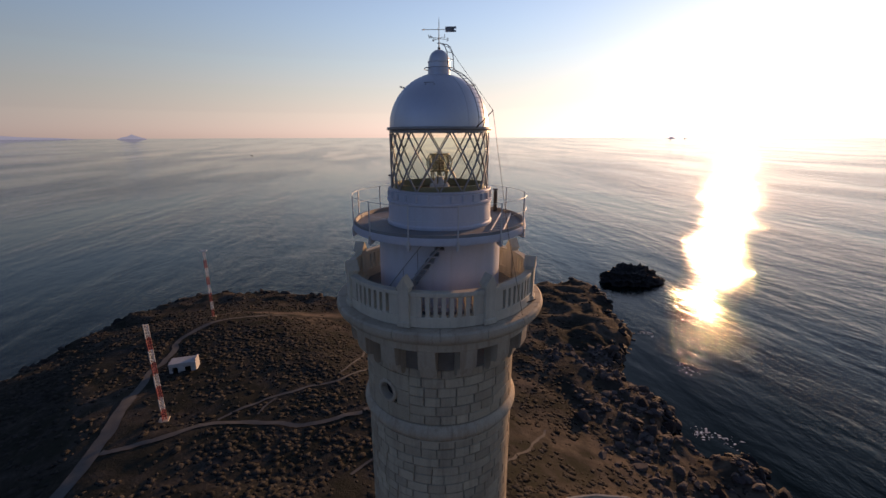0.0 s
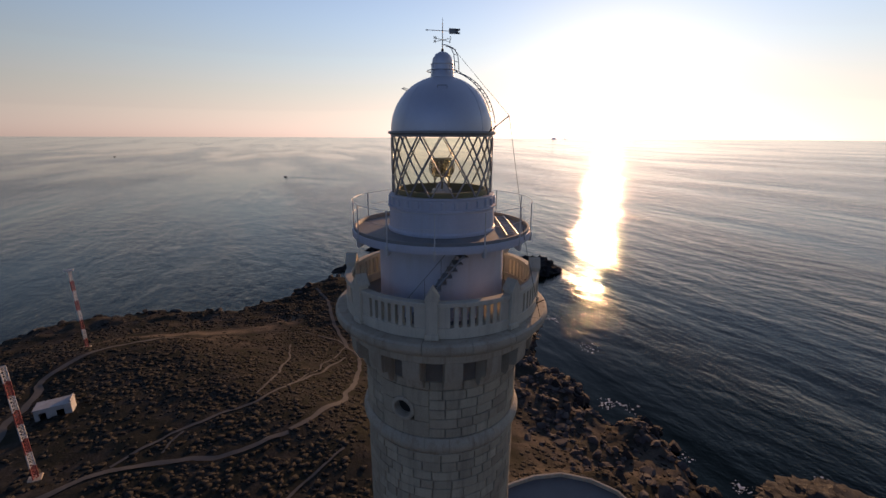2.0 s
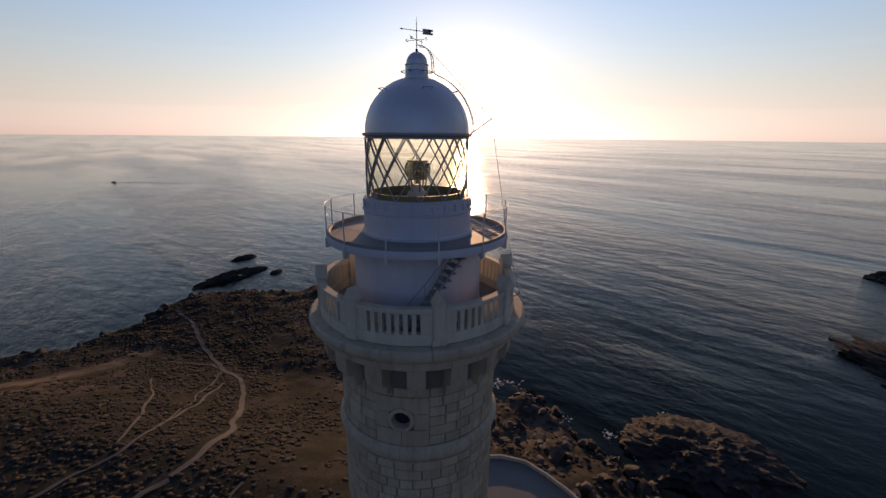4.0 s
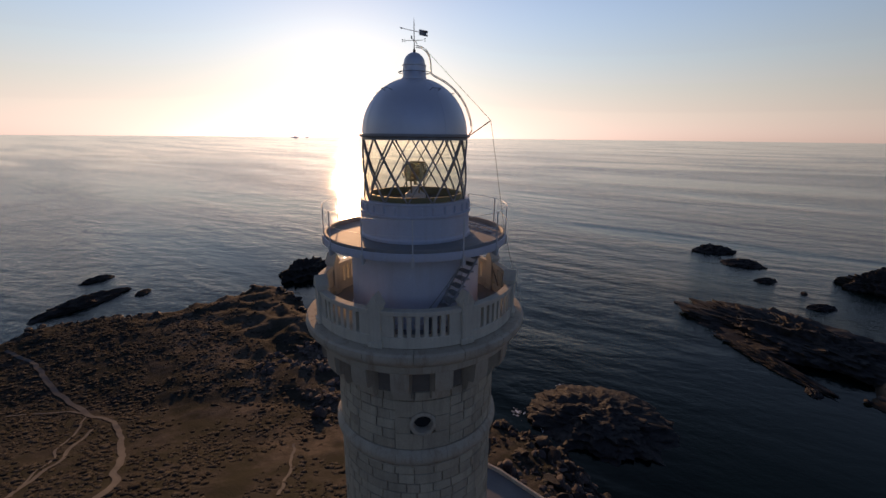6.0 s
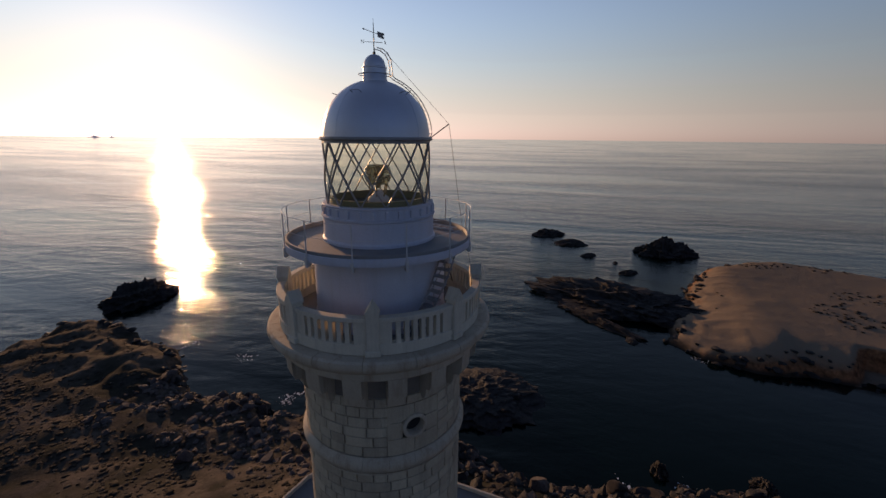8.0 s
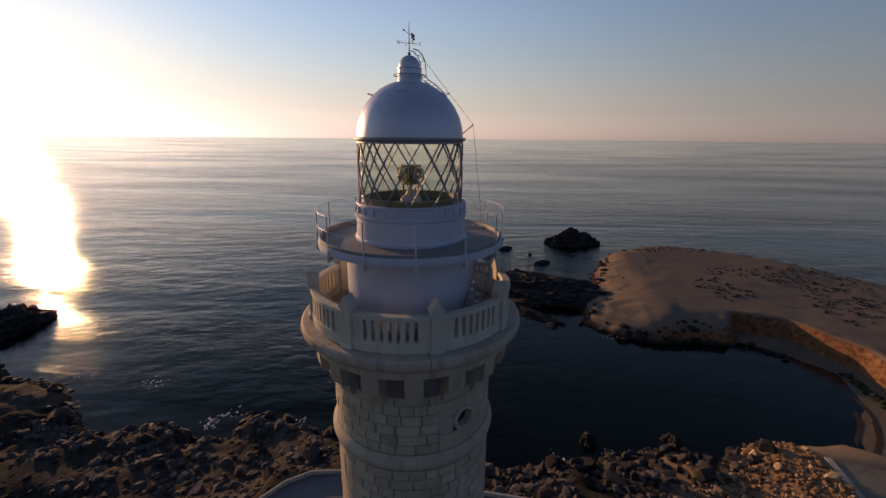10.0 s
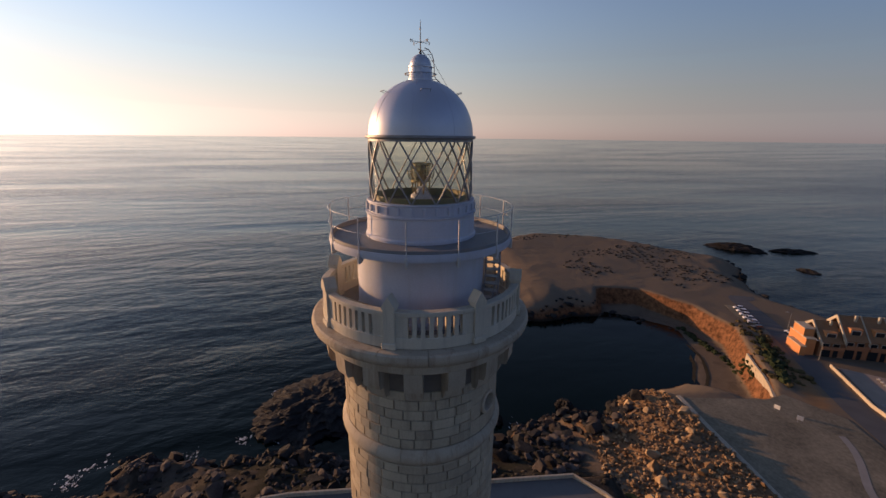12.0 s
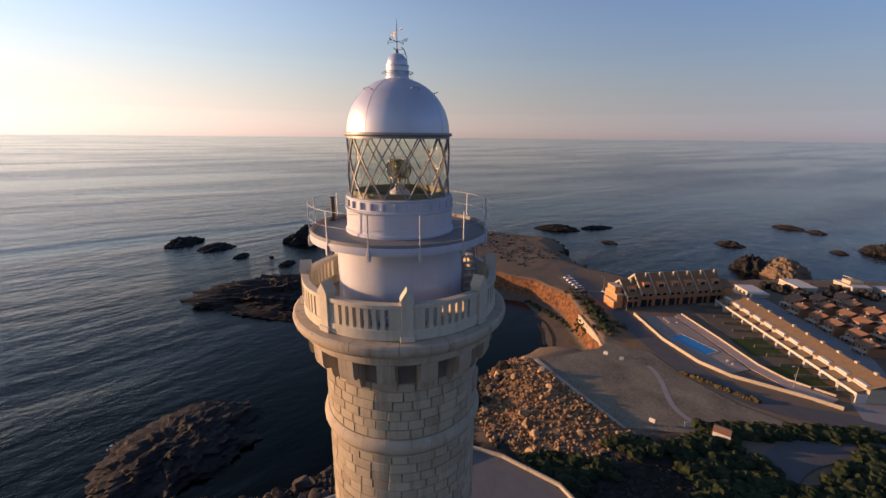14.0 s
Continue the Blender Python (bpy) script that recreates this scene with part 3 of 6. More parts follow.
COURSE = 0.444
WIDTHS_OF_BLOCKS = (9, 11, 13, 16, 19)
BLOCKS = {w: [block_mesh(w, COURSE, 31 * w + k) for k in range(5)] for w in WIDTHS_OF_BLOCKS}
courses = [(70.14 + COURSE * k, 1.0) for k in range(5)] + [(72.36, 0.88)]       # above the string course, then down from it
low_z = 69.36
while low_z > 30.6:
    tall = rng.choice((0.88, 0.95, 1.0, 1.0, 1.08, 1.16))
    low_z -= COURSE * tall
    courses.append((low_z, tall))
rest, count = ([], []), 0
for low_z, tall in courses:
    beside_window = 70.1 < low_z < 72.3       # these courses leave room for the dressed window stones
    wider = SHAFT + 0.028 * max(0.0, 62.0 - low_z)
    a, start, total = 0.0, (-112 if beside_window else rng.uniform(0, 360)), (324 if beside_window else 360)
    while a < total - 1:
        left = total - a
        w = left if left in BLOCKS else rng.choice([k for k in (9, 11, 11, 13, 13, 16, 19) if left - k >= 9 or left == k] or [9])
        w = min(w, left) if left < 9 else w
        mid = (start + a + w / 2) % 360
        shape = rng.choice(BLOCKS.get(w, BLOCKS[9]))
        m = pose(0, 0, z(low_z), 0, 0, mid) @ Matrix.Diagonal((wider / SHAFT, wider / SHAFT, tall, 1))
        if low_z > 64.9 and 112 < mid < 296 and count < 300:
            count += 1
            part("stone_block", shape, None, core, at=m)
        else:
            first_vert = len(rest[0])
            rest[0].extend((m @ v.co)[:] for v in shape.vertices)
            rest[1].extend(tuple(first_vert + i for i in p.vertices) for p in shape.polygons)
        a += w
me = bpy.data.meshes.new("stonework")
me.from_pydata(rest[0], [], rest[1])
me.materials.append(STONE)
tagged(part("stonework", me, None, core, "coursed pale stone blocks"), kind="stuff")


def ring_part(name, profile, material, label="", seg=128):
    bm = lathe(bmesh.new(), profile + [profile[0]], seg)
    bmesh.ops.remove_doubles(bm, verts=bm.verts, dist=1e-5)
    return tower_part(name, bm, material, label=label)


# string course: a fat rounded band of cut stones between two fillets
for k in range(22):
    bm = lathe(bmesh.new(), [(3.42, z(69.40))] + [(SHAFT + 0.02 + 0.185 * math.sin(math.pi * i / 10) ** 0.8, z(69.40 + 0.72 * i / 10)) for i in range(11)] + [(3.42, z(70.12))], 6, 360 / 22 * k + 0.09, 360 / 22 * (k + 1) - 0.09)
    tower_part("string_course", bm, TRIM_STONE)
ring_part("fillet", [(3.42, z(69.32)), (SHAFT + 0.055, z(69.32)), (SHAFT + 0.06, z(69.40)), (3.42, z(69.40))], TRIM_STONE)

# round window with its stone ring
def along_x(profile, seg=32):
    """A lathe turned round the x axis: profile of (radius, x)."""
    bm = lathe(bmesh.new(), profile + [profile[0]], seg)
    bmesh.ops.remove_doubles(bm, verts=bm.verts, dist=1e-5)
    bmesh.ops.transform(bm, matrix=Matrix.Rotation(radians(90), 4, "Y"), verts=bm.verts)
    return bm


eye_at = turned(40, SHAFT - 3.665, z(71.35))
window = part("round_window", along_x([(0.355, 3.30), (0.355, 3.66), (0.39, 3.75), (0.46, 3.76), (0.53, 3.72), (0.53, 3.45), (0.45, 3.40), (0.45, 3.30)]), TRIM_STONE, lighthouse, "round stone window surround", at=eye_at)
# a black disc closes the hole and imitates its unlit depth
part("shade_disc", along_x([(0.001, 3.36), (0.40, 3.36), (0.40, 3.40), (0.001, 3.40)]), BLACK, window, "black disc in place of the shade inside the window")
DRESSED = 0.74
for row in range(3):        # dressed stones round the window, cut to its ring
    for side in (-1, 1):
        bm = bmesh.new()
        z0, z1 = -1.21 + DRESSED * row, -1.21 + DRESSED * (row + 1)
        inner = 0.50 if row == 1 else 0.012
        n = 4
        pts = [side * (inner + (1.085 - inner) * i / n) for i in range(n + 1)]
        back, front = [], []
        for y in pts:
            clear = math.sqrt(max(0.0, 0.50**2 - y * y))
            lo, hi = z0 + 0.012, z1 - 0.012
            if row == 0:
                hi = min(hi, -clear) if clear else hi
            if row == 2:
                lo = max(lo, clear) if clear else lo
            x = math.sqrt(SHAFT**2 - y * y) + 3.665 - SHAFT
            front.append((bm.verts.new((x, y, lo)), bm.verts.new((x, y, hi))))
            back.append((bm.verts.new((x - 0.1, y, lo)), bm.verts.new((x - 0.1, y, hi))))
        for i in range(n):
            for p, q, r, t in ((front[i][0], front[i + 1][0], front[i + 1][1], front[i][1]), (back[i][0], back[i + 1][0], front[i + 1][0], front[i][0]), (front[i][1], front[i + 1][1], back[i + 1][1], back[i][1])):
                bm.faces.new((p, q, r, t))
        for i in (0, n):
            bm.faces.new((back[i][0], front[i][0], front[i][1], back[i][1]))
        part("window_stone", bm, STONE, core, at=eye_at)

# corbels under the balcony
bm = bmesh.new()
outline = [(3.40, 72.55), (3.70, 72.55), (3.80, 72.75), (3.85, 73.05), (4.11, 73.12), (4.19, 73.35), (4.22, 73.98), (3.40, 73.98)]
sides = [[bm.verts.new((r, s * 0.345, z(h))) for r, h in outline] for s in (-1, 1)]
for i in range(len(outline)):
    j = (i + 1) % len(outline)
    bm.faces.new((sides[0][i], sides[0][j], sides[1][j], sides[1][i]))
bm.faces.new(sides[0])
bm.faces.new(sides[1])
corbel = mesh_of("corbel", bm, TRIM_STONE, 25)
for k in range(16):
    part("corbel", corbel, None, lighthouse, at=turned(18.5 + 11.25 + 22.5 * k))
ring_part("frieze", [(3.2, z(73.98)), (4.25, z(73.98)), (4.28, z(74.02)), (4.28, z(74.40)), (3.2, z(74.40))], TRIM_STONE, "stone band under the balcony")
for k in range(16):     # the cornice in its cut lengths
    bm = lathe(bmesh.new(), [(3.3, z(74.40)), (4.43, z(74.40)), (4.60, z(74.48)), (4.72, z(74.62)), (4.76, z(74.78)), (4.73, z(74.92)), (4.65, z(74.98)), (3.3, z(75.0))], 8, 22.5 * k + 0.12, 22.5 * k + 22.38)
    tower_part("cornice_stone", bm, TRIM_STONE)
ring_part("balcony_floor", [(2.5, z(74.3)), (4.2, z(74.3)), (4.2, z(75.02)), (2.5, z(75.02))], DECK, "worn grey balcony floor")

# balustrade: eight piers, curved panels with upright slots
bm = bmesh.new()
box(bm, 3.86, 4.39, -0.27, 0.27, z(75.0), z(75.22), 0.02)
box(bm, 3.92, 4.33, -0.22, 0.22, z(75.2), z(76.50), 0.015)
top = [(-0.25, 76.50), (0.25, 76.50), (0.25, 76.58), (0.0, 76.98), (-0.25, 76.58)]
ends = [[bm.verts.new((r, y, z(h))) for y, h in top] for r in (3.88, 4.37)]
for i in range(5):
    bm.faces.new((ends[0][i], ends[0][(i + 1) % 5], ends[1][(i + 1) % 5], ends[1][i]))
bm.faces.new(ends[0])
bm.faces.new(ends[1])
pier = mesh_of("pier", bm, RAIL_STONE, 25)


def baluster_mesh():
    """An upright between two slots: it widens at foot and head, so that the slots have round ends."""
    bm = bmesh.new()
    w, full, foot, head, arc = 0.080, 0.149, 75.42, 76.22, 0.07
    side = [(full, foot)] + [(w + (full - w) * (1 - math.sin(math.pi / 2 * k / 4)), foot + arc * (1 - math.cos(math.pi / 2 * k / 4)) + 0.001) for k in range(1, 5)]
    side += [(w + (full - w) * (1 - math.cos(math.pi / 2 * k / 4)), head - arc * (1 - math.sin(math.pi / 2 * k / 4)) - 0.001) for k in range(0, 4)] + [(full, head)]
    loop = side + [(-y, h) for y, h in reversed(side)]
    faces = [[bm.verts.new((r, y, z(h))) for y, h in loop] for r in (4.02, 4.22)]
    n = len(loop)
    for i in range(n):
        bm.faces.new((faces[0][i], faces[0][(i + 1) % n], faces[1][(i + 1) % n], faces[1][i]))
    bm.faces.new(faces[0])
    bm.faces.new(faces[1])
    return mesh_of("baluster", bm, RAIL_STONE)


baluster = baluster_mesh()
for k in range(8):
    a = 18.5 + 45 * k
    part("pier", pier, None, lighthouse, at=turned(a))
    mid = -90 - (a + 22.5)
    bm = bmesh.new()
    ring(bm, 3.98, 4.26, z(75.0), z(75.42), 12, mid - 19.8, mid + 19.8, 0.015)
    more = bmesh.new()
    panel = tower_part("balustrade_panel", bm, RAIL_STONE, label="cream balustrade panel with upright slots")
    ring(more, 3.97, 4.27, z(76.22), z(76.40), 12, mid - 19.8, mid + 19.8, 0.02)
    tower_part("top_rail", more, RAIL_STONE, panel)
    for e in (-1, 1):
        end = bmesh.new()
        ring(end, 4.02, 4.22, z(75.42), z(76.22), 3, mid + e * 16.65 - 3.15, mid + e * 16.65 + 3.15)
        tower_part("panel_end", end, RAIL_STONE, panel)
    for i in range(6):
        part("baluster", baluster, None, panel, at=turned(a + 22.5 + (i - 2.5) * 4.15))

# drum between balcony and gallery
ring_part("lower_drum", [(2.5, z(74.9)), (2.80, z(74.9)), (2.80, z(75.2)), (2.74, z(75.26)), (2.72, z(77.75)), (2.84, z(77.9)), (2.84, z(78.06)), (2.5, z(78.06))], WHITE, "white rendered drum")

# gallery
ring_part("gallery_deck", [(2.0, z(78.02)), (3.69, z(78.02)), (3.77, z(78.06)), (3.79, z(78.10)), (3.79, z(78.44)), (3.77, z(78.47)), (3.70, z(78.47)), (3.68, z(78.44)), (3.67, z(78.30)), (2.0, z(78.30))], DECK, "round gallery deck with raised edge")
ring_part("edge_band", [(3.76, z(78.04)), (3.82, z(78.06)), (3.84, z(78.20)), (3.82, z(78.34)), (3.76, z(78.36))], WHITE, "painted deck edge")
bm = bmesh.new()
box(bm, 3.81, 3.85, -0.022, 0.022, z(77.82), z(79.55), 0.006)
box(bm, 3.73, 3.90, -0.055, 0.055, z(77.86), z(78.24), 0.012)
box(bm, 3.64, 3.83, -0.03, 0.03, z(77.90), z(78.02), 0.008)
post = mesh_of("rail_post", bm, RAIL_IRON)
for k in range(13):
    part("rail_post", post, None, lighthouse, at=turned(17.6 + 360 / 13 * k))
for name, h, r in (("top_rail", 79.54, 0.010), ("middle_rail", 78.98, 0.007)):
    bm = bmesh.new()
    tube(bm, [az(5 * k, 3.83, z(h)) for k in range(72)], r, 6, True)
    tower_part(name, bm, RAIL_IRON)

# lantern base
ring_part("upper_drum", [(1.9, z(78.28)), (2.33, z(78.28)), (2.33, z(78.40)), (2.27, z(78.46)), (2.26, z(79.22)), (2.32, z(79.28)), (2.32, z(79.34)), (1.9, z(79.34))], WHITE, "white lantern base drum")
ring_part("lantern_sill", [(1.9, z(79.34)), (2.20, z(79.34)), (2.20, z(79.72)), (2.26, z(79.76)), (2.24, z(79.80)), (1.98, z(79.80)), (1.9, z(79.7))], WHITE, "white lantern sill")
bm = bmesh.new()
box(bm, 2.17, 2.30, -0.06, 0.06, z(79.40), z(79.68), 0.015)
vent = mesh_of("vent_block", bm, WHITE)
for k in range(28):
    part("vent_block", vent, None, lighthouse, at=turned(360 / 28 * k))

# lantern glazing and its diagonal bars
bm = lathe(bmesh.new(), [(2.085, z(79.78)), (2.085, z(82.18))], 96)
glazing = tower_part("lantern_glass", bm, PANE, label="clear curved lantern panes")
glazing.visible_shadow = False
for way in (-1, 1):
    for k in range(14):
        bm = bmesh.new()
        pts = [az(360 / 14 * k + way * 38.57 * i / 12, 2.10, z(79.78 + 2.40 * i / 12)) for i in range(13)]
        rows = []
        for i, p in enumerate(pts):
            out = Vector((p.x, p.y, 0)).normalized()
            tan = (pts[min(i + 1, 12)] - pts[max(i - 1, 0)]).normalized()
            side = tan.cross(out).normalized()
            rows.append([bm.verts.new(p + out * o + side * s) for o, s in ((-0.03, -0.022), (0.035, -0.022), (0.035, 0.022), (-0.03, 0.022))])
        for i in range(12):
            for j in range(4):
                bm.faces.new((rows[i][j], rows[i][(j + 1) % 4], rows[i + 1][(j + 1) % 4], rows[i + 1][j]))
        bm.faces.new(rows[0])
        bm.faces.new(rows[-1])
        tower_part("glazing_bar", bm, IRON, label="grey diagonal glazing bar")
ring_part("glazing_head", [(1.98, z(82.10)), (2.13, z(82.10)), (2.13, z(82.22)), (1.98, z(82.22))], IRON)

# dome, cupola and vane
ring_part("dome_gutter", [(1.9, z(82.20)), (2.19, z(82.20)), (2.23, z(82.24)), (2.23, z(82.31)), (2.16, z(82.33)), (1.9, z(82.33))], IRON, "dark gutter ring")
dome = tower_part("dome", lathe(bmesh.new(), [(2.11 * math.cos(t), z(82.32) + 2.14 * math.sin(t)) for t in (radians(78.2) * k / 28 for k in range(29))], 128), SILVER, label="silver-painted metal dome", sharp=60)
for k in range(8):
    bm = bmesh.new()
    tube(bm, [az(45 * k + 12, 2.112 * math.cos(t), z(82.32) + 2.142 * math.sin(t)) for t in (radians(78) * i / 20 for i in range(21))], 0.008, 5)
    tower_part("seam", bm, SILVER, dome)
cup = [(0.475, 84.40), (0.475, 84.47), (0.455, 84.50), (0.450, 84.86), (0.47, 84.88), (0.47, 84.91), (0.42, 84.93)]
cup += [(0.42 * math.cos(t), 84.93 + 0.44 * math.sin(t)) for t in (radians(90) * k / 10 for k in range(1, 11))]
cupola = tower_part("cupola", lathe(bmesh.new(), [(max(r, 0.002), z(h)) for r, h in cup], 48), SILVER, label="silver ventilator cupola")
bm = bmesh.new()
tube(bm, [az(10 * k, 0.62, z(84.64)) for k in range(36)], 0.016, 6, True)
for k in range(6):
    rod(bm, az(60 * k, 0.45, z(84.64)), az(60 * k, 0.62, z(84.64)), 0.012, 6)
tower_part("hand_ring", bm, IRON, cupola)
for k in range(5):      # grab irons on the dome
    a, t = 86 + 72 * k, radians(47)
    bm = bmesh.new()
    p, q = az(a - 7, 2.11 * math.cos(t), z(82.32) + 2.14 * math.sin(t)), az(a + 7, 2.11 * math.cos(t), z(82.32) + 2.14 * math.sin(t))
    out = az(a, 0.20, 0.06)
    tube(bm, [p, p + out, q + out, q], 0.014, 6)
    tower_part("grab_iron", bm, IRON, dome)
vane = bmesh.new()
rod(vane, (0, 0, z(85.3)), (0, 0, z(86.35)), 0.022, 8, 0.014)
rod(vane, (0, 0, z(86.35)), (0, 0, z(86.60)), 0.014, 8, 0.003)
lathe(vane, [(0.002, z(85.34)), (0.05, z(85.38)), (0.06, z(85.42)), (0.03, z(85.48)), (0.002, z(85.49))], 12)
mast = tower_part("vane_mast", vane, DARK_IRON)
bm = bmesh.new()
turn = pose(0, 0, 0, 0, 0, -4)
rod(bm, (-0.60, 0, z(86.12)), (0.28, 0, z(86.12)), 0.012, 6)
box(bm, 0.26, 0.62, -0.006, 0.006, z(86.02), z(86.22), 0.0)
box(bm, 0.50, 0.70, -0.006, 0.006, z(86.14), z(86.22), 0.0)
box(bm, 0.50, 0.70, -0.006, 0.006, z(86.02), z(86.09), 0.0)
rod(bm, (-0.60, 0, z(86.12)), (-0.70, 0, z(86.12)), 0.035, 6, 0.002)
bmesh.ops.transform(bm, matrix=turn, verts=bm.verts)
tower_part("weather_vane", bm, IRON, mast, "arrow weather vane")
for k, letter in enumerate("NESW"):
    a = radians(123 - 90 * k)
    bm = bmesh.new()
    rod(bm, (0, 0, z(85.79)), (0.34 * math.cos(a), 0.34 * math.sin(a), z(85.79)), 0.010, 6)
    tower_part("vane_arm", bm, DARK_IRON, mast)
    text = bpy.data.curves.new("vane_letter", "FONT")
    text.body, text.size, text.extrude, text.align_x, text.align_y = letter, 0.17, 0.008, "CENTER", "CENTER"
    word = new("vane_letter", text)
    word.parent = mast
    word.matrix_basis = pose(0.42 * math.cos(a), 0.42 * math.sin(a), z(85.79), 90, 0, 123 + 180 if k in (0, 2) else 33 + 180)
    text.materials.append(DARK_IRON)

# curved ladder over the dome, its hoop at the cupola, outrigger and stay wires
LADDER = -46
up = [(2.20, 82.28)] + [(2.145 * math.cos(t) + 0.17 * math.cos(t), 82.32 + 2.34 * math.sin(t)) for t in (radians(4 + 66 * k / 14) for k in range(15))]
up += [(0.66, 84.62), (0.64, 84.95), (0.60, 85.20), (0.48, 85.42), (0.28, 85.55), (0.06, 85.58)]
across = Vector((math.cos(radians(LADDER)), -math.sin(radians(LADDER)), 0))
bm = bmesh.new()
for s in (-0.17, 0.17):
    tube(bm, [az(LADDER, r, z(h)) + across * s for r, h in up], 0.018, 6)
ladder = tower_part("dome_ladder", bm, IRON, label="curved iron ladder over the dome")
for i in range(1, len(up) - 1):
    bm = bmesh.new()
    r, h = up[i]
    rod(bm, az(LADDER, r, z(h)) - across * 0.17, az(LADDER, r, z(h)) + across * 0.17, 0.011, 6)
    tower_part("rung", bm, IRON, ladder)
bm = bmesh.new()
rod(bm, az(-41, 2.2, z(82.28)), (2.0, -2.3, z(82.88)), 0.022, 6)
tower_part("outrigger", bm, DARK_IRON)
bm = bmesh.new()
tube(bm, [(2.0, -2.3, z(82.88)), az(-46, 0.5, z(85.42))], 0.008, 5)
tube(bm, [(2.0, -2.3, z(82.88)), az(-44, 3.84, z(78.3)), az(-44, 4.7, z(75.1))], 0.010, 5)
tower_part("stay_wire", bm, DARK_IRON)

# optic
bm = bmesh.new()
lathe(bm, [(0.002, z(80.24)), (0.16, z(80.24)), (0.20, z(80.10)), (0.30, z(80.00)), (0.42, z(79.92)), (0.46, z(79.66)), (0.002, z(79.66))], 32)
tower_part("optic_pedestal", bm, WHITE, label="white optic pedestal")
ring_part("lantern_floor", [(0.4, z(79.55)), (2.0, z(79.55)), (2.0, z(79.66)), (0.4, z(79.66))], DARK_IRON)
# the glow behind the glass is put into this wall's colour
ring_part("curtain_wall", [(1.85, z(79.6)), (1.95, z(79.6)), (1.95, z(80.0)), (1.85, z(80.0))], OLIVE, "inner wall of the lantern, tinted olive for the glow inside")
lens, ribs = [(0.24, 80.50)], []
for k in range(8):      # the stepped glass rings of a barrel of eight panels
    h = 80.52 + 0.085 * k
    bulge = 0.38 + 0.15 * math.sin(math.pi * (k + 1.2) / 9.4)
    lens += [(bulge - 0.03, h), (bulge + 0.02, h + 0.045), (bulge - 0.03, h + 0.087)]
    ribs.append((bulge + 0.02, h + 0.045))
lens += [(0.24, 81.21)]
ring_part("lens", [(r, z(h)) for r, h in lens], OPTIC, "stepped glass lens", 8)
bm = bmesh.new()
for k in range(8):
    tube(bm, [az(45 * k, r, z(h)) for r, h in ribs], 0.020, 6)
for h, r in ((80.50, 0.42), (81.22, 0.44)):
    lathe(bm, [(0.22, z(h - 0.025)), (r, z(h - 0.025)), (r, z(h + 0.025)), (0.22, z(h + 0.025)), (0.22, z(h - 0.025))], 24)
for a in (10, 70, 130, 190, 250, 310):
    rod(bm, az(a, 0.38, z(80.50)), az(a + 6, 0.30, z(79.85)), 0.032, 6)
rod(bm, (0, 0, z(80.3)), (0, 0, z(81.0)), 0.07, 10)
tower_part("lens_frame", bm, BRASS, label="dull brass lens frame")

# vent pipe and its box on the gallery
bm = bmesh.new()
rod(bm, (2.80, 2.28, z(78.25)), (2.80, 2.28, z(79.32)), 0.10, 12)
rod(bm, (2.80, 2.28, z(79.36)), (2.80, 2.28, z(79.42)), 0.14, 12)
rod(bm, (2.80, 2.28, z(79.30)), (2.80, 2.28, z(79.38)), 0.04, 6)
tower_part("vent_pipe", bm, DARK_IRON)

# steel stair that winds up the drum
for k in range(11):
    bm = bmesh.new()
    ring(bm, 2.82, 3.42, z(75.25 + 0.255 * k), z(75.285 + 0.255 * k), 3, -90 - 34 + 3.4 * k - 3, -90 - 34 + 3.4 * k + 3)
    tower_part("stair_tread", bm, IRON)
for r in (2.84, 3.44):
    bm = bmesh.new()
    tube(bm, [az(38 - 3.4 * k, r, z(75.08 + 0.255 * k)) for k in range(13)], 0.035, 6)
    tower_part("stair_stringer", bm, IRON)
bm = bmesh.new()
tube(bm, [az(38 - 3.4 * k, 3.44, z(76.0 + 0.255 * k)) for k in range(9)], 0.02, 6)
for k in (1, 4, 7):
    rod(bm, az(38 - 3.4 * k, 3.44, z(75.08 + 0.255 * k)), az(38 - 3.4 * k, 3.44, z(76.0 + 0.255 * k)), 0.016, 6)
tower_part("stair_rail", bm, IRON)

# forked iron bracket outside the balustrade
bm = bmesh.new()
rod(bm, az(-60, 3.74, z(76.2)), az(-60, 4.22, z(74.75)), 0.022, 6)
rod(bm, az(-60, 3.70, z(74.82)), az(-60, 4.62, z(75.36)), 0.022, 6)
tower_part("bracket", bm, DARK_IRON, label="dark forked iron bracket")

# ladder laid down on the gallery
lying = thing("ladder", 0, 0, 78.37, label="pale metal ladder laid flat on the gallery deck", category="ladder")
for x0, x1 in ((1.98, 2.93), (2.46, 3.40)):
    bm = bmesh.new()
    rod(bm, (x0, -2.5, 0.06), (x1, 1.35, 0.06), 0.035, 6)
    part("rail", bm, RAIL_IRON, lying)
for k in range(11):
    u = (k + 0.5) / 11
    bm = bmesh.new()
    rod(bm, (1.98 + 0.95 * u, -2.5 + 3.85 * u, 0.06), (2.46 + 0.94 * u, -2.5 + 3.85 * u, 0.06), 0.02, 6)
    part("rung", bm, RAIL_IRON, lying)

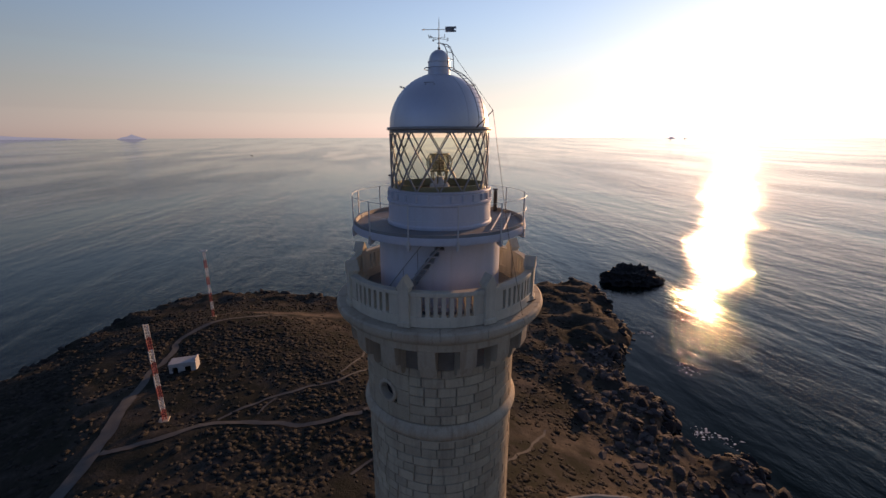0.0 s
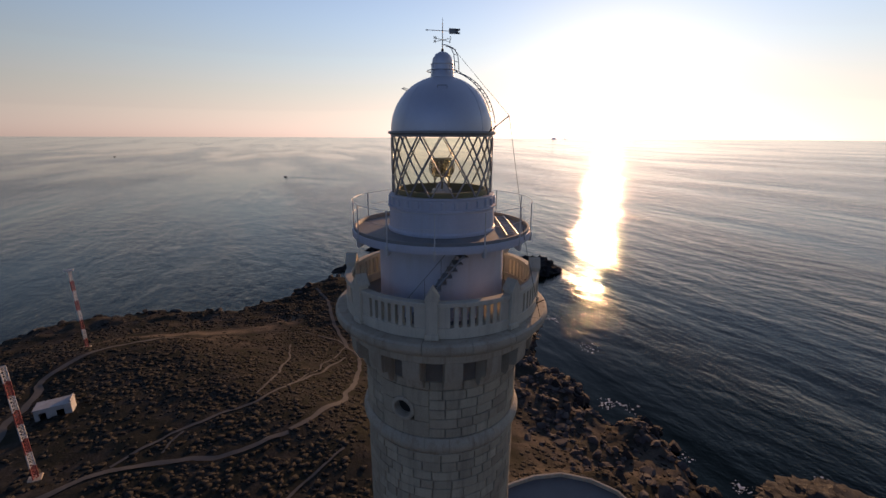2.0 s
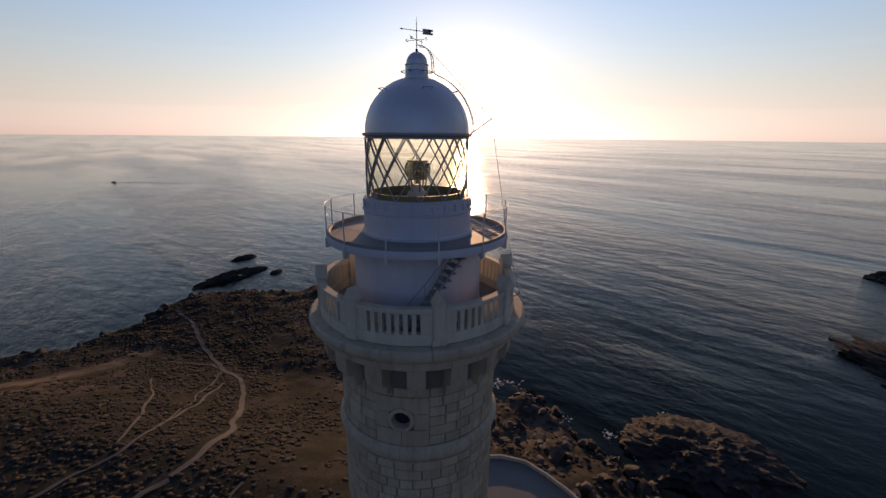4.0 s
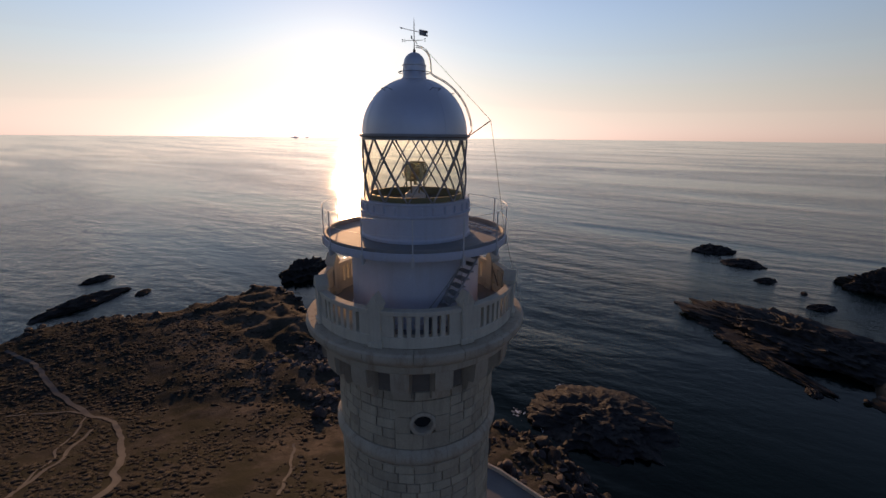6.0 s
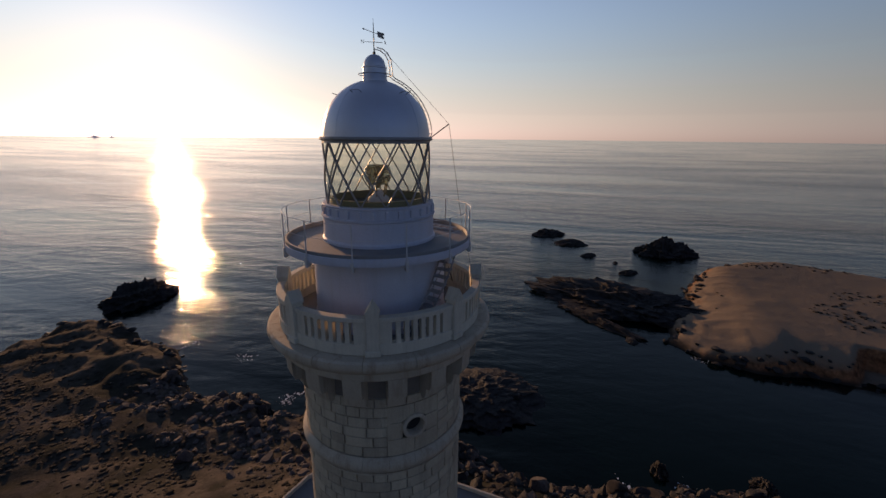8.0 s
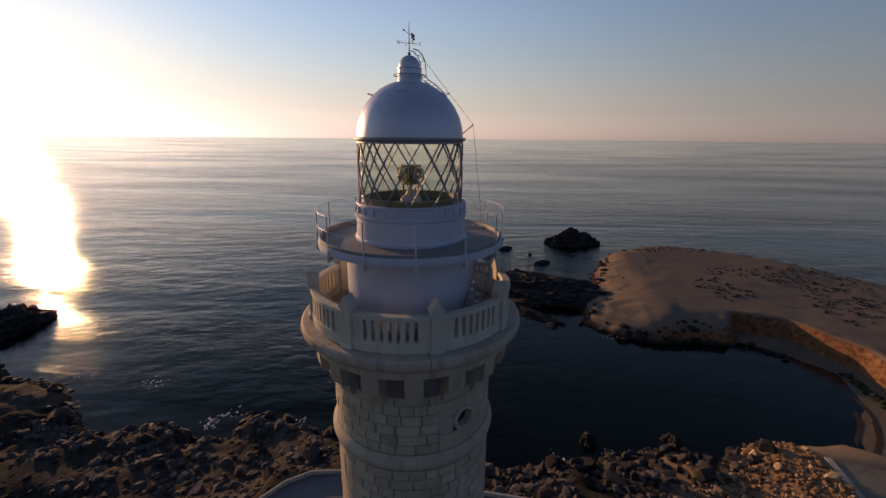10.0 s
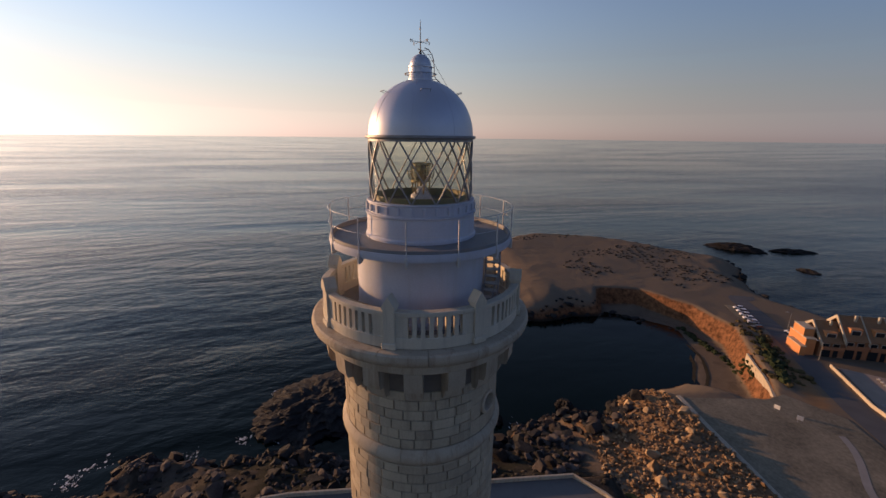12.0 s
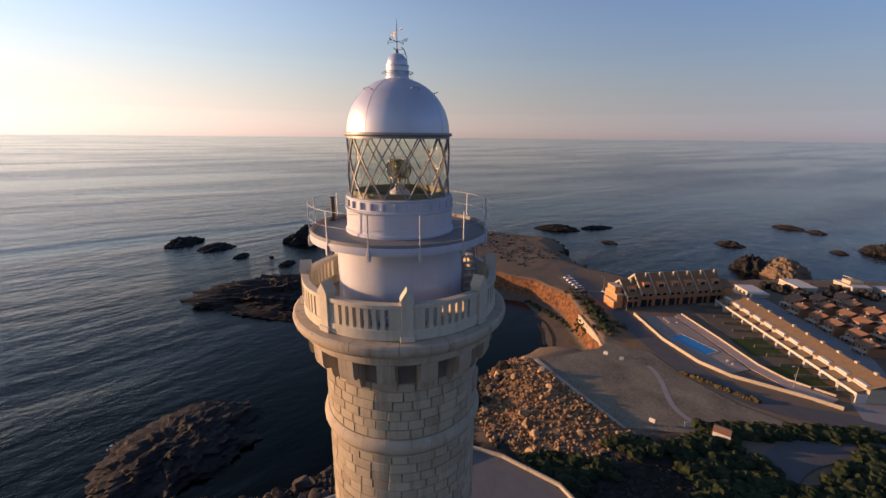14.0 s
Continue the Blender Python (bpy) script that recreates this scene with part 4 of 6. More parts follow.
# ---- terrace at the tower's foot ----
bm = bmesh.new()
corners = [(35, -26), (31, -29.5), (22, -34), (-32, -34), (-32, 28), (15, 30), (19, 31.2), (23, 31.7), (27.5, 31.2), (31.4, 29), (34.0, 26), (35, 22), (35.5, 18)]
lo = [bm.verts.new((x, y, 22)) for x, y in corners]
hi = [bm.verts.new((x, y, 29.9)) for x, y in corners]
for i in range(len(corners)):
    j = (i + 1) % len(corners)
    bm.faces.new((lo[i], lo[j], hi[j], hi[i]))
bm.faces.new(hi)
PAVING = surface("terrace_paving", (0.095, 0.092, 0.088), (0.165, 0.16, 0.15), 0.3, 6, 0.9, bump=0.3)
terrace = solo("terrace", bm, PAVING, label="paved lighthouse terrace with a low wall", category="terrace", kind="structure")
for i in range(len(corners)):
    (ax, ay), (bx, by) = corners[i], corners[(i + 1) % len(corners)]
    n = math.hypot(bx - ax, by - ay)
    bm = bmesh.new()
    box(bm, 0, n + 0.12, -0.18, 0.18, 29.9, 30.55, 0.03)
    wall = part("parapet", bm, TRIM_STONE, terrace, at=pose(ax, ay, 0, 0, 0, math.degrees(math.atan2(by - ay, bx - ax))))


# ---- rocks, scrub and tracks ----
DARK_ROCK = surface("wet_dark_rock", (0.008, 0.0078, 0.0075), (0.042, 0.039, 0.037), 0.35, 3.5, 0.75, bump=1.0, dist=0.3, contrast=0.13, spec=0.15)
BROWN_ROCK = surface("brown_boulders", (0.16, 0.092, 0.045), (0.50, 0.345, 0.19), 0.4, 3.0, 0.9, bump=0.7, dist=0.15, by_object=0.3, by_island=0.25, spec=0.15)
TAN_ROCK = surface("tan_rock", (0.10, 0.068, 0.042), (0.25, 0.175, 0.105), 0.2, 2.0, 0.9, bump=0.8, dist=0.3, spec=0.15)
GREY_ROCK = surface("grey_boulders", (0.022, 0.019, 0.0175), (0.105, 0.088, 0.078), 0.35, 3.0, 0.9, bump=0.9, dist=0.2, by_object=0.35, contrast=0.2, spec=0.1)
SCRUB = surface("dry_scrub", (0.019, 0.0185, 0.016), (0.060, 0.055, 0.048), 0.3, 5.0, 0.95, bump=1.0, dist=0.3, by_island=0.35, contrast=0.3, spec=0.02)
GREEN_BUSH = surface("dark_green_bush", (0.011, 0.017, 0.009), (0.045, 0.058, 0.027), 0.4, 4.0, 0.95, bump=0.8, dist=0.2, by_island=0.5, contrast=0.35, spec=0.05)
DRY_BUSH = surface("dry_yellow_bush", (0.034, 0.031, 0.015), (0.135, 0.105, 0.050), 0.4, 4.0, 0.95, bump=0.8, dist=0.2, by_island=0.5, contrast=0.35, spec=0.02)
TRACK = surface("pale_dirt_track", (0.075, 0.071, 0.065), (0.135, 0.128, 0.117), 0.4, 4.0, 0.95, bump=0.5, dist=0.05, spec=0.02)
nrng = np.random.default_rng(5)


def land_at(x, y):
    return float(ground_height(np.array([x]), np.array([y]))[0])


def crag(name, x, y, length, width, height, turn, material, sharp=20, rough=0.35, low=-1.5, **tags):
    """A rock that stands out of the sea: long axis along its own x."""
    bm = bmesh.new()
    bmesh.ops.create_icosphere(bm, subdivisions=6 if length > 30 else 5, radius=1.0)
    blocks = max(length, width) / 9.0
    seed = Vector((x * 0.13, y * 0.17, 3.1))
    for v in bm.verts:
        c = v.co.copy()
        r = 1 + rough * (0.9 * noise.ridged_multi_fractal(c * 1.5 + seed, 0.9, 2.2, 5, 1.0, 2.0) - 1.0) + 0.08 * noise.noise(c * 9 + seed)
        gaps = noise.voronoi(c * blocks + seed)[0]
        r += (rough > 0.2) * rough * 0.32 * (min(gaps[1] - gaps[0], 0.35) - 0.2) + rough * (0.2 * noise.noise(c * blocks * 3.1 + seed) + 0.14 * noise.noise(c * blocks * 8 + seed) + 0.09 * noise.noise(c * blocks * 19 + seed))
        steep = 1 + 0.25 * noise.noise(c * 3.5 + seed * 2)
        taper = r * (1.08 - 0.42 * max(0.0, c.z))
        v.co = Vector((c.x * taper * length / 2, c.y * taper * width / 2, max(low, (abs(c.z) ** 0.9 * math.copysign(1, c.z)) * r * steep * height)))
    ob = solo(name, bm, material, sharp, **tags)
    ob.matrix_basis = pose(x, y, 0, 0, 0, turn)
    return ob


SEA_ROCKS = [(112, 213, 34, 22, 8.5, 10), (10, 249, 40, 11, 3.4, 28), (21, 288, 15, 6, 2.2, 20), (34, 246, 9, 5, 1.6, 40),
             (352, 42, 26, 16, 5.0, -50), (326, 20, 22, 16, 3.5, -70), (294, 4, 13, 7, 2.0, -40), (324, -48, 38, 26, 10.0, -70), (262, -22, 12, 7, 2.2, -50), (283, -14, 5, 3, 1.0, 0),
             (207, -18, 84, 46, 7.5, -105), (178, -8, 42, 7, 2.0, -125), (163, -22, 6, 4, 1.2, 20), (100, 25, 37, 31, 4.6, -58), (87.8, -27, 4.5, 3.6, 3.0, 30), (83, -40, 5, 4, 2.2, 70), (92, -50, 6, 5, 2.4, 10),
             (270, -259, 37, 12, 4.0, 50), (258, -296, 28, 8, 2.4, 75), (213, -262, 12, 5, 1.6, 20), (166, -345, 18, 10, 3.2, 20), (123, -291, 22, 18, 8.0, 60), (180, -464, 22, 10, 3.0, 10), (158, -464, 14, 8, 2.4, 0), (102, -425, 24, 16, 6.0, 20), (116, -395, 10, 6, 2, 0)]
for i, (x, y, a, b, h, turn) in enumerate(SEA_ROCKS):
    crag("sea_rock", x, y, a, b, h, turn, DARK_ROCK, rough=0.22 if a == 37 else 0.35, label="dark jagged rock standing out of the sea" if h > 3.2 else "low dark rock awash in the sea", category="rock", group="sea rocks")
crag("tan_headland", 109, -300, 34, 26, 9.0, 118, TAN_ROCK, 70, 0.12, label="tan sandstone knoll at the shore", category="rock")


FOAM = surface("sea_foam", (0.55, 0.56, 0.56), (0.75, 0.76, 0.76), 2.0, 12, 0.9, bump=0.4)


def foam(spots):
    """Broken white water round the rocks, in flat ragged flecks."""
    verts, faces = [], []
    for x, y, reach, count in spots:
        for _ in range(3 * count):
            cx, cy = x + reach * nrng.normal() * 0.5, y + reach * nrng.normal() * 0.5
            r, a0 = 0.05 + 0.36 * nrng.random() ** 4, nrng.uniform(0, 6.28)
            n = 7
            k = len(verts)
            verts += [(cx + r * 1.6 * nrng.uniform(0.4, 1.2) * math.cos(a0 + 6.283 * i / n), cy + r * nrng.uniform(0.4, 1.2) * math.sin(a0 + 6.283 * i / n), 0.10) for i in range(n)]
            faces.append(tuple(range(k, k + n)))
    me = bpy.data.meshes.new("foam")
    me.from_pydata(verts, [], faces)
    me.materials.append(FOAM)
    return tagged(new("foam", me), "white flecks of surf between the shore rocks", "foam", kind="stuff")


foam([(90, 38, 2.2, 160), (97, 41, 1.6, 60), (112, 26, 1.6, 70), (108, 37, 1.2, 40), (86, 35, 2.5, 30), (114, 29, 2.0, 30), (88, 33, 3, 12), (107, 41, 2.5, 16), (74, 82, 3, 16), (80, 57, 3.5, 18), (80, 78, 3, 10), (86, 45, 2.5, 14), (88, 144, 3, 12), (89, 116, 4, 14), (76, 82, 2, 12), (79, -18, 3, 12), (84, -33, 3, 12), (158, -46, 4, 10)])


def along_line(points, count, spread):
    """Loose places about a line."""
    p = resampled(points, 0.5)
    return p[nrng.integers(0, len(p), count)] + nrng.normal(0, spread * 0.5, (count, 2))


def scattered(name, material, places, sizes, flat, rough, subdivisions, smooth=False, sink=0.25, cuts=0, **tags):
    """Many small lumps in one mesh of stuff, resting on the land."""
    base = bmesh.new()
    bmesh.ops.create_icosphere(base, subdivisions=subdivisions, radius=1.0)
    bv = np.array([v.co[:] for v in base.verts])
    bf = np.array([[v.index for v in f.verts] for f in base.faces])
    base.free()
    n = len(places)
    h = ground_height(places[:, 0], places[:, 1])
    a = nrng.uniform(0, 2 * np.pi, n)
    jit = 1 + rough * (nrng.random((n, len(bv))) - 0.5) * 2
    v = bv[None] * jit[..., None]
    for _ in range(cuts):       # broken faces
        face = nrng.normal(size=(n, 3))
        face /= np.linalg.norm(face, axis=1)[:, None]
        over = np.maximum(np.einsum("nvk,nk->nv", v, face) - nrng.uniform(0.35, 0.8, n)[:, None], 0)
        v = v - over[..., None] * face[:, None, :]
    v = v * sizes[:, None, None]
    v[..., 0] *= nrng.uniform(0.75, 1.35, n)[:, None]
    v[..., 2] *= (flat * nrng.uniform(0.7, 1.3, n))[:, None]
    x, y = v[..., 0] * np.cos(a)[:, None] - v[..., 1] * np.sin(a)[:, None], v[..., 0] * np.sin(a)[:, None] + v[..., 1] * np.cos(a)[:, None]
    out = np.stack([x + places[:, 0, None], y + places[:, 1, None], v[..., 2] + (h + sizes * flat * (1 - 2 * sink))[:, None]], -1)
    faces = bf[None] + (np.arange(n) * len(bv))[:, None, None]
    me = bpy.data.meshes.new(name)
    me.from_pydata(out.reshape(-1, 3), [], faces.reshape(-1, 3).tolist())
    if smooth:
        me.polygons.foreach_set("use_smooth", np.ones(len(me.polygons), bool))
    me.materials.append(material)
    return tagged(new(name, me), kind="stuff", **tags)


TRACKS = [[(-74, 70), (-69, 57), (-67, 47), (-66, 41), (-64, 28)], [(-66, 50), (-56, 53), (-50, 58), (-43, 58), (-28, 56), (-17, 59)], [(-48, 59), (-44, 63), (-39, 68), (-31, 71), (-25, 72), (-15, 92), (-6, 115)],
          [(-74, 70), (-79, 88), (-83, 103), (-78, 116), (-60, 132)], [(-12, 178), (-9, 149), (-5, 129), (0, 112), (-4, 85), (-7, 73), (-17, 60)],
          [(-5, 126), (-12, 106), (-19, 84)], [(-26, 78), (-23, 97), (-23, 127)], [(-12, 178), (-18, 197)], [(-39, 60), (-38, 67)], [(27, 71), (20, 59), (12, 49)], [(-16, 42), (-11, 47), (-6, 52)], [(-5, 129), (-12, 138), (-20, 143)]]
WIDTHS = [2.8, 1.3, 0.8, 1.7, 1.3, 0.5, 0.6, 1.2, 0.6, 0.6, 0.6, 0.7]


def resampled(points, step):
    out = [np.array(points[0], float)]
    for a, b in zip(points, points[1:]):
        a, b = np.array(a, float), np.array(b, float)
        n = max(1, int(np.hypot(*(b - a)) / step))
        out += [a + (b - a) * (k + 1) / n for k in range(n)]
    p = np.array(out)
    for _ in range(6):      # rounds the bends
        p[1:-1] = 0.25 * p[:-2] + 0.5 * p[1:-1] + 0.25 * p[2:]
    return p


def ribbon(name, points, width, material, lift=0.10, step=1.2, wander=0.0, level=None, **tags):
    """A strip that lies on the land."""
    p = resampled(points, step)
    if wander:
        p = p + wander * (np.stack([fractal(p[:, 0] + 50, p[:, 1], 9, 3), fractal(p[:, 0], p[:, 1] + 50, 9, 3)], -1) - 0.5) * 2
    t = np.gradient(p, axis=0)
    nrm = np.stack([-t[:, 1], t[:, 0]], -1) / np.linalg.norm(t, axis=1)[:, None]
    across = 5
    w = width * (1 + (0.5 * (fractal(p[:, 0], p[:, 1], 5, 2) - 0.5) if wander else 0 * p[:, 0]))
    rows = [p + nrm * (w * (k / (across - 1) - 0.5))[:, None] for k in range(across)]
    verts = np.stack(rows, 1).reshape(-1, 2)
    h = (ground_height(verts[:, 0], verts[:, 1]) if level is None else np.full(len(verts), level)) + lift
    if level is None:
        h = h.reshape(-1, across)
        h[:] = np.maximum(h, h.mean(1, keepdims=True) - 0.15)
        h = h.ravel()
    me = bpy.data.meshes.new(name)
    faces = [(i * across + k, i * across + k + 1, (i + 1) * across + k + 1, (i + 1) * across + k) for i in range(len(p) - 1) for k in range(across - 1)]
    me.from_pydata(np.column_stack([verts, h]), [], faces)
    me.polygons.foreach_set("use_smooth", np.ones(len(faces), bool))
    me.materials.append(material)
    return tagged(new(name, me), **tags)


for pts, w in zip(TRACKS, WIDTHS):
    ribbon("dirt_track", pts, w, TRACK, wander=1.6, lift=0.16, label="pale worn dirt track through the scrub", category="path", kind="structure")

# scrub over the headland, thinner on the tracks
px, py = nrng.uniform(-230, 95, 110000), nrng.uniform(-75, 215, 110000)
keep = (fractal(px, py, 16, 4) + 0.22 * nrng.random(110000) > 0.46) & (inside_distance(px, py, COAST) > 7) & ~((px > -34) & (px < 37) & (py > -36) & (py < 33))
on_track = np.full(110000, 99.0)
for pts, w in zip(TRACKS, WIDTHS):
    for q in resampled(pts, 2.0):
        on_track = np.minimum(on_track, np.hypot(px - q[0], py - q[1]) - w)
keep &= on_track > 0.3
keep &= (nrng.random(110000) < 1 - 0.4 * smooth_step(px, 10, 28) * (py > 30)) & (nrng.random(110000) < 1 - 0.6 * smooth_step(fractal(px + 90, py, 34, 4), 0.5, 0.62) * (px < -35))
keep &= nrng.random(110000) > 0.75 * np.exp(-((px + 55) ** 2 / 500 + (py - 138) ** 2 / 420))
keep &= (np.abs(py - 145 - 0.5 * np.maximum(px + 45, 0)) > 5.0) | (px < -98) | (px > -22) | (nrng.random(110000) < 0.25)
keep &= ~((px > 40) & (py < -40)) & ~((px > 44) & (nrng.random(110000) < 0.65))
places = np.stack([px, py], -1)[keep][:78000]
scattered("scrub", SCRUB, places, nrng.uniform(0.3, 1.0, len(places)) ** 2.0 * 0.85, 0.22, 0.45, 1, smooth=True, label="low dark dry scrub bushes on the headland", category="bushes")
px, py = nrng.uniform(140, 300, 9000), nrng.uniform(-190, -50, 9000)
keep = (fractal(px, py, 26, 3) > 0.57) & (inside_distance(px, py, COAST) > 12)
places = np.stack([px, py], -1)[keep][:480]
scattered("promontory_scrub", SCRUB, places, nrng.uniform(0.35, 1.1, len(places)), 0.3, 0.3, 1, smooth=True, label="patches of low scrub on bare earth", category="bushes")
px, py = nrng.uniform(0, 52, 6000), nrng.uniform(-98, -42, 6000)
keep = (fractal(px, py, 12, 3) > 0.40) & ~((py < -78) & (px > 34)) & (px - (py + 60) * 0.2 < 42)
places = np.stack([px, py], -1)[keep][:1500]
u, v = nrng.random(420), nrng.normal(size=420)
places = np.concatenate([places, np.stack([33 - 21 * u + 1.6 * v, -98 - 37 * u + 0.9 * v], -1), np.stack([nrng.uniform(3, 12, 260), nrng.uniform(-128, -92, 260)], -1)])
scattered("hillside_bushes", GREEN_BUSH, places, nrng.uniform(0.5, 1.7, len(places)), 0.75, 0.3, 2, label="dark green bushes on the slope below the terrace", category="bushes")
px, py = nrng.uniform(82, 128, 900), nrng.uniform(-146, -108, 900)
keep = (inside_distance(px, py, np.array(BEACH, float)) < -2) & (np.abs((px - 131) * 0.50 - (py + 152) * -0.87 - 0) > 0) & (py > -128 - (px - 87) * 0.42)
places = np.stack([px, py], -1)[keep][:90]
scattered("roadside_bushes", DRY_BUSH, places, nrng.uniform(0.3, 1.15, len(places)), 0.6, 0.35, 2, label="bushes between road and cliff", category="bushes")

px, py = nrng.uniform(54, 96, 400), nrng.uniform(-272, -228, 400)
keep = (np.abs((px - 75) * 0.86 - (py + 247) * 0.5 + 4) < 9) & (fractal(px, py, 9, 2) > 0.5)
places = np.stack([px, py], -1)[keep][:70]
scattered("garden_shrubs", SCRUB, places, nrng.uniform(1.0, 2.4, len(places)), 0.95, 0.35, 2, label="dark leafy shrubs between the villas", category="bushes")
u, v = nrng.random(110), nrng.normal(size=110)
places = np.stack([54 - 18 * u + 1.0 * v, -117.2 - 4.5 * u + 0.5 * v], -1)
scattered("verge_bushes", DRY_BUSH, places, nrng.uniform(0.35, 1.0, len(places)), 0.7, 0.3, 2, label="dry bushes on the verge between lot and road", category="bushes")
places = along_line([(142, -124.5), (132, -123.5), (117, -122.8), (106, -121), (95, -117)], 150, 1.3)
scattered("foot_bushes", GREEN_BUSH, places, nrng.uniform(0.25, 0.9, len(places)), 0.6, 0.35, 2, label="low green scrub along the foot of the cliff", category="bushes")
places = along_line([(112, -134), (105, -130.5), (99, -126), (91, -121.5), (84, -117.5)], 90, 1.5)
scattered("bank_bushes", GREEN_BUSH, places, nrng.uniform(0.5, 1.4, len(places)), 0.7, 0.35, 2, label="dark green bushes on the bank above the beach", category="bushes")
WEED = surface("beach_weed", (0.022, 0.019, 0.013), (0.075, 0.062, 0.040), 0.8, 6.0, 0.95, bump=0.8, dist=0.05, contrast=0.3, spec=0.05)
for points in ([(133, -113.5), (122, -113), (113, -109.5), (102, -101), (98, -96.5)], [(131, -116.5), (120, -116.3), (109, -111.8), (99.5, -104.5), (95, -99)]):
    ribbon("weed_line", points, 1.1, WEED, wander=1.0, lift=0.10, label="dark curved line of dried weed on the beach", category="seaweed", kind="structure")

# broken rock along the shore and down the east slope
px, py = nrng.uniform(30, 100, 9000), nrng.uniform(-70, 130, 9000)
d = inside_distance(px, py, COAST)
keep = (d > -1.0) & (d < np.where(py > 45, 3, 18)) & (nrng.random(9000) < np.exp(-np.maximum(d, 0) / 10))
places = np.stack([px, py], -1)[keep][:2600]
shore_boulders = places[:130]
scattered("shore_rocks", DARK_ROCK, places[130:], nrng.uniform(0.25, 1.0, len(places) - 130) ** 3 * 2.5, 0.75, 0.16, 2, sink=0.36, cuts=10, label="dark broken rocks along the shore", category="rocks")
px, py = nrng.uniform(38, 86, 7000), nrng.uniform(-42, 125, 7000)
d = inside_distance(px, py, COAST)
keep = (d > 1.0) & (d < 34) & (nrng.random(7000) < np.exp(-d / 24)) & (fractal(px, py, 11, 3) > 0.40)
places = np.stack([px, py], -1)[keep][:2000]
shore_boulders = np.concatenate([shore_boulders, places[:60]])
scattered("slope_rocks", GREY_ROCK, places[60:], nrng.uniform(0.25, 1.0, len(places) - 60) ** 3 * 1.9, 0.6, 0.2, 2, sink=0.4, cuts=10, label="grey-brown broken rocks on the seaward slope", category="rocks")
px, py = nrng.uniform(-170, 310, 16000), nrng.uniform(-230, 235, 16000)
d = inside_distance(px, py, COAST)
keep = (d > -3) & (d < 6) & ((px < 60) | (py > 120) | (px > 140))
places = np.stack([px, py], -1)[keep][:1000]
scattered("coast_rocks", DARK_ROCK, places, nrng.uniform(0.5, 1.0, len(places)) ** 2 * 2.4, 0.6, 0.12, 2, sink=0.4, cuts=6, label="dark rocks at the waterline", category="rocks")

# the rubble slope below the lot: large boulders singly, small stones as one
px, py = nrng.uniform(38, 94, 9000), nrng.uniform(-80, -40, 9000)
d = inside_distance(px, py, COAST)
keep = (d > 0.5) & (py < -42 - (px - 45) * 0.18) & (py > -78)
spots = np.stack([px, py], -1)[keep]
scattered("rubble", BROWN_ROCK, spots[:4200], nrng.uniform(0.25, 1.0, len(spots[:4200])) ** 3.0 * 0.85, 0.7, 0.25, 1, cuts=8, label="orange-brown rubble on the slope below the lot", category="rubble")
def broken(name, material, shape_seed):
    """A boulder split along many flat faces."""
    pick = random.Random(shape_seed)
    bm = bmesh.new()
    bmesh.ops.create_icosphere(bm, subdivisions=3, radius=1.0)
    cuts = [(Vector((pick.gauss(0, 1), pick.gauss(0, 1), pick.gauss(0, 0.7))).normalized(), pick.uniform(0.42, 0.85)) for _ in range(16)]
    off = Vector((shape_seed * 1.7, 2.1, 0.4))
    for v in bm.verts:
        v.co *= 1 + 0.22 * noise.noise(v.co * 1.3 + off)
        for way_out, far in cuts:
            v.co -= way_out * max(0.0, v.co.dot(way_out) - far)
        v.co *= 1 + 0.05 * noise.noise(v.co * 5 + off) + 0.03 * noise.noise(v.co * 12 + off)
        v.co.z = max(v.co.z * 0.85, -0.6)
    return mesh_of(name, bm, material, 22)


shapes = [broken("boulder", BROWN_ROCK, 80 + k) for k in range(6)]
dark_shapes = [broken("shore_boulder", GREY_ROCK, 40 + k) for k in range(7)]
for k, (x, y) in enumerate(shore_boulders):
    size = 0.9 + 2.3 * float(nrng.random()) ** 2.2
    ob = tagged(new("shore_boulder", dark_shapes[k % 7]), "large grey-brown broken boulder at the shore" if size > 1.6 else "grey-brown broken boulder at the shore", "boulder", "boulders at the shore")
    ob.matrix_basis = pose(x, y, max(land_at(x, y), -0.5) + 0.25 * size, float(nrng.uniform(-20, 20)), float(nrng.uniform(-20, 20)), float(nrng.uniform(0, 360))) @ Matrix.Scale(size, 4)
for k in range(110):
    x, y = spots[(4300 + k) % len(spots)]
    size = 0.35 + 1.7 * float(nrng.random()) ** 3.5
    ob = tagged(new("boulder", shapes[k % 6]), "large orange-brown boulder on the rubble slope" if size > 1.2 else "orange-brown boulder on the rubble slope", "boulder", "boulders on the slope")
    ob.matrix_basis = pose(x, y, land_at(x, y) + 0.25 * size, float(nrng.uniform(-15, 15)), float(nrng.uniform(-15, 15)), float(nrng.uniform(0, 360))) @ Matrix.Scale(size, 4)

# distant islands and coast, with the haze put into a pale colour and a glow
HAZY = surface("hazed_land_glow", (0.30, 0.31, 0.34), (0.36, 0.37, 0.40), 0.002, 0.02, 1.0, bump=0, spec=0.0)
HAZY.node_tree.nodes["Principled BSDF"].inputs["Emission Color"].default_value = (0.56, 0.53, 0.54, 1)      # glow stands in for the air between
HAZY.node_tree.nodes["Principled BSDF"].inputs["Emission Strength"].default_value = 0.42


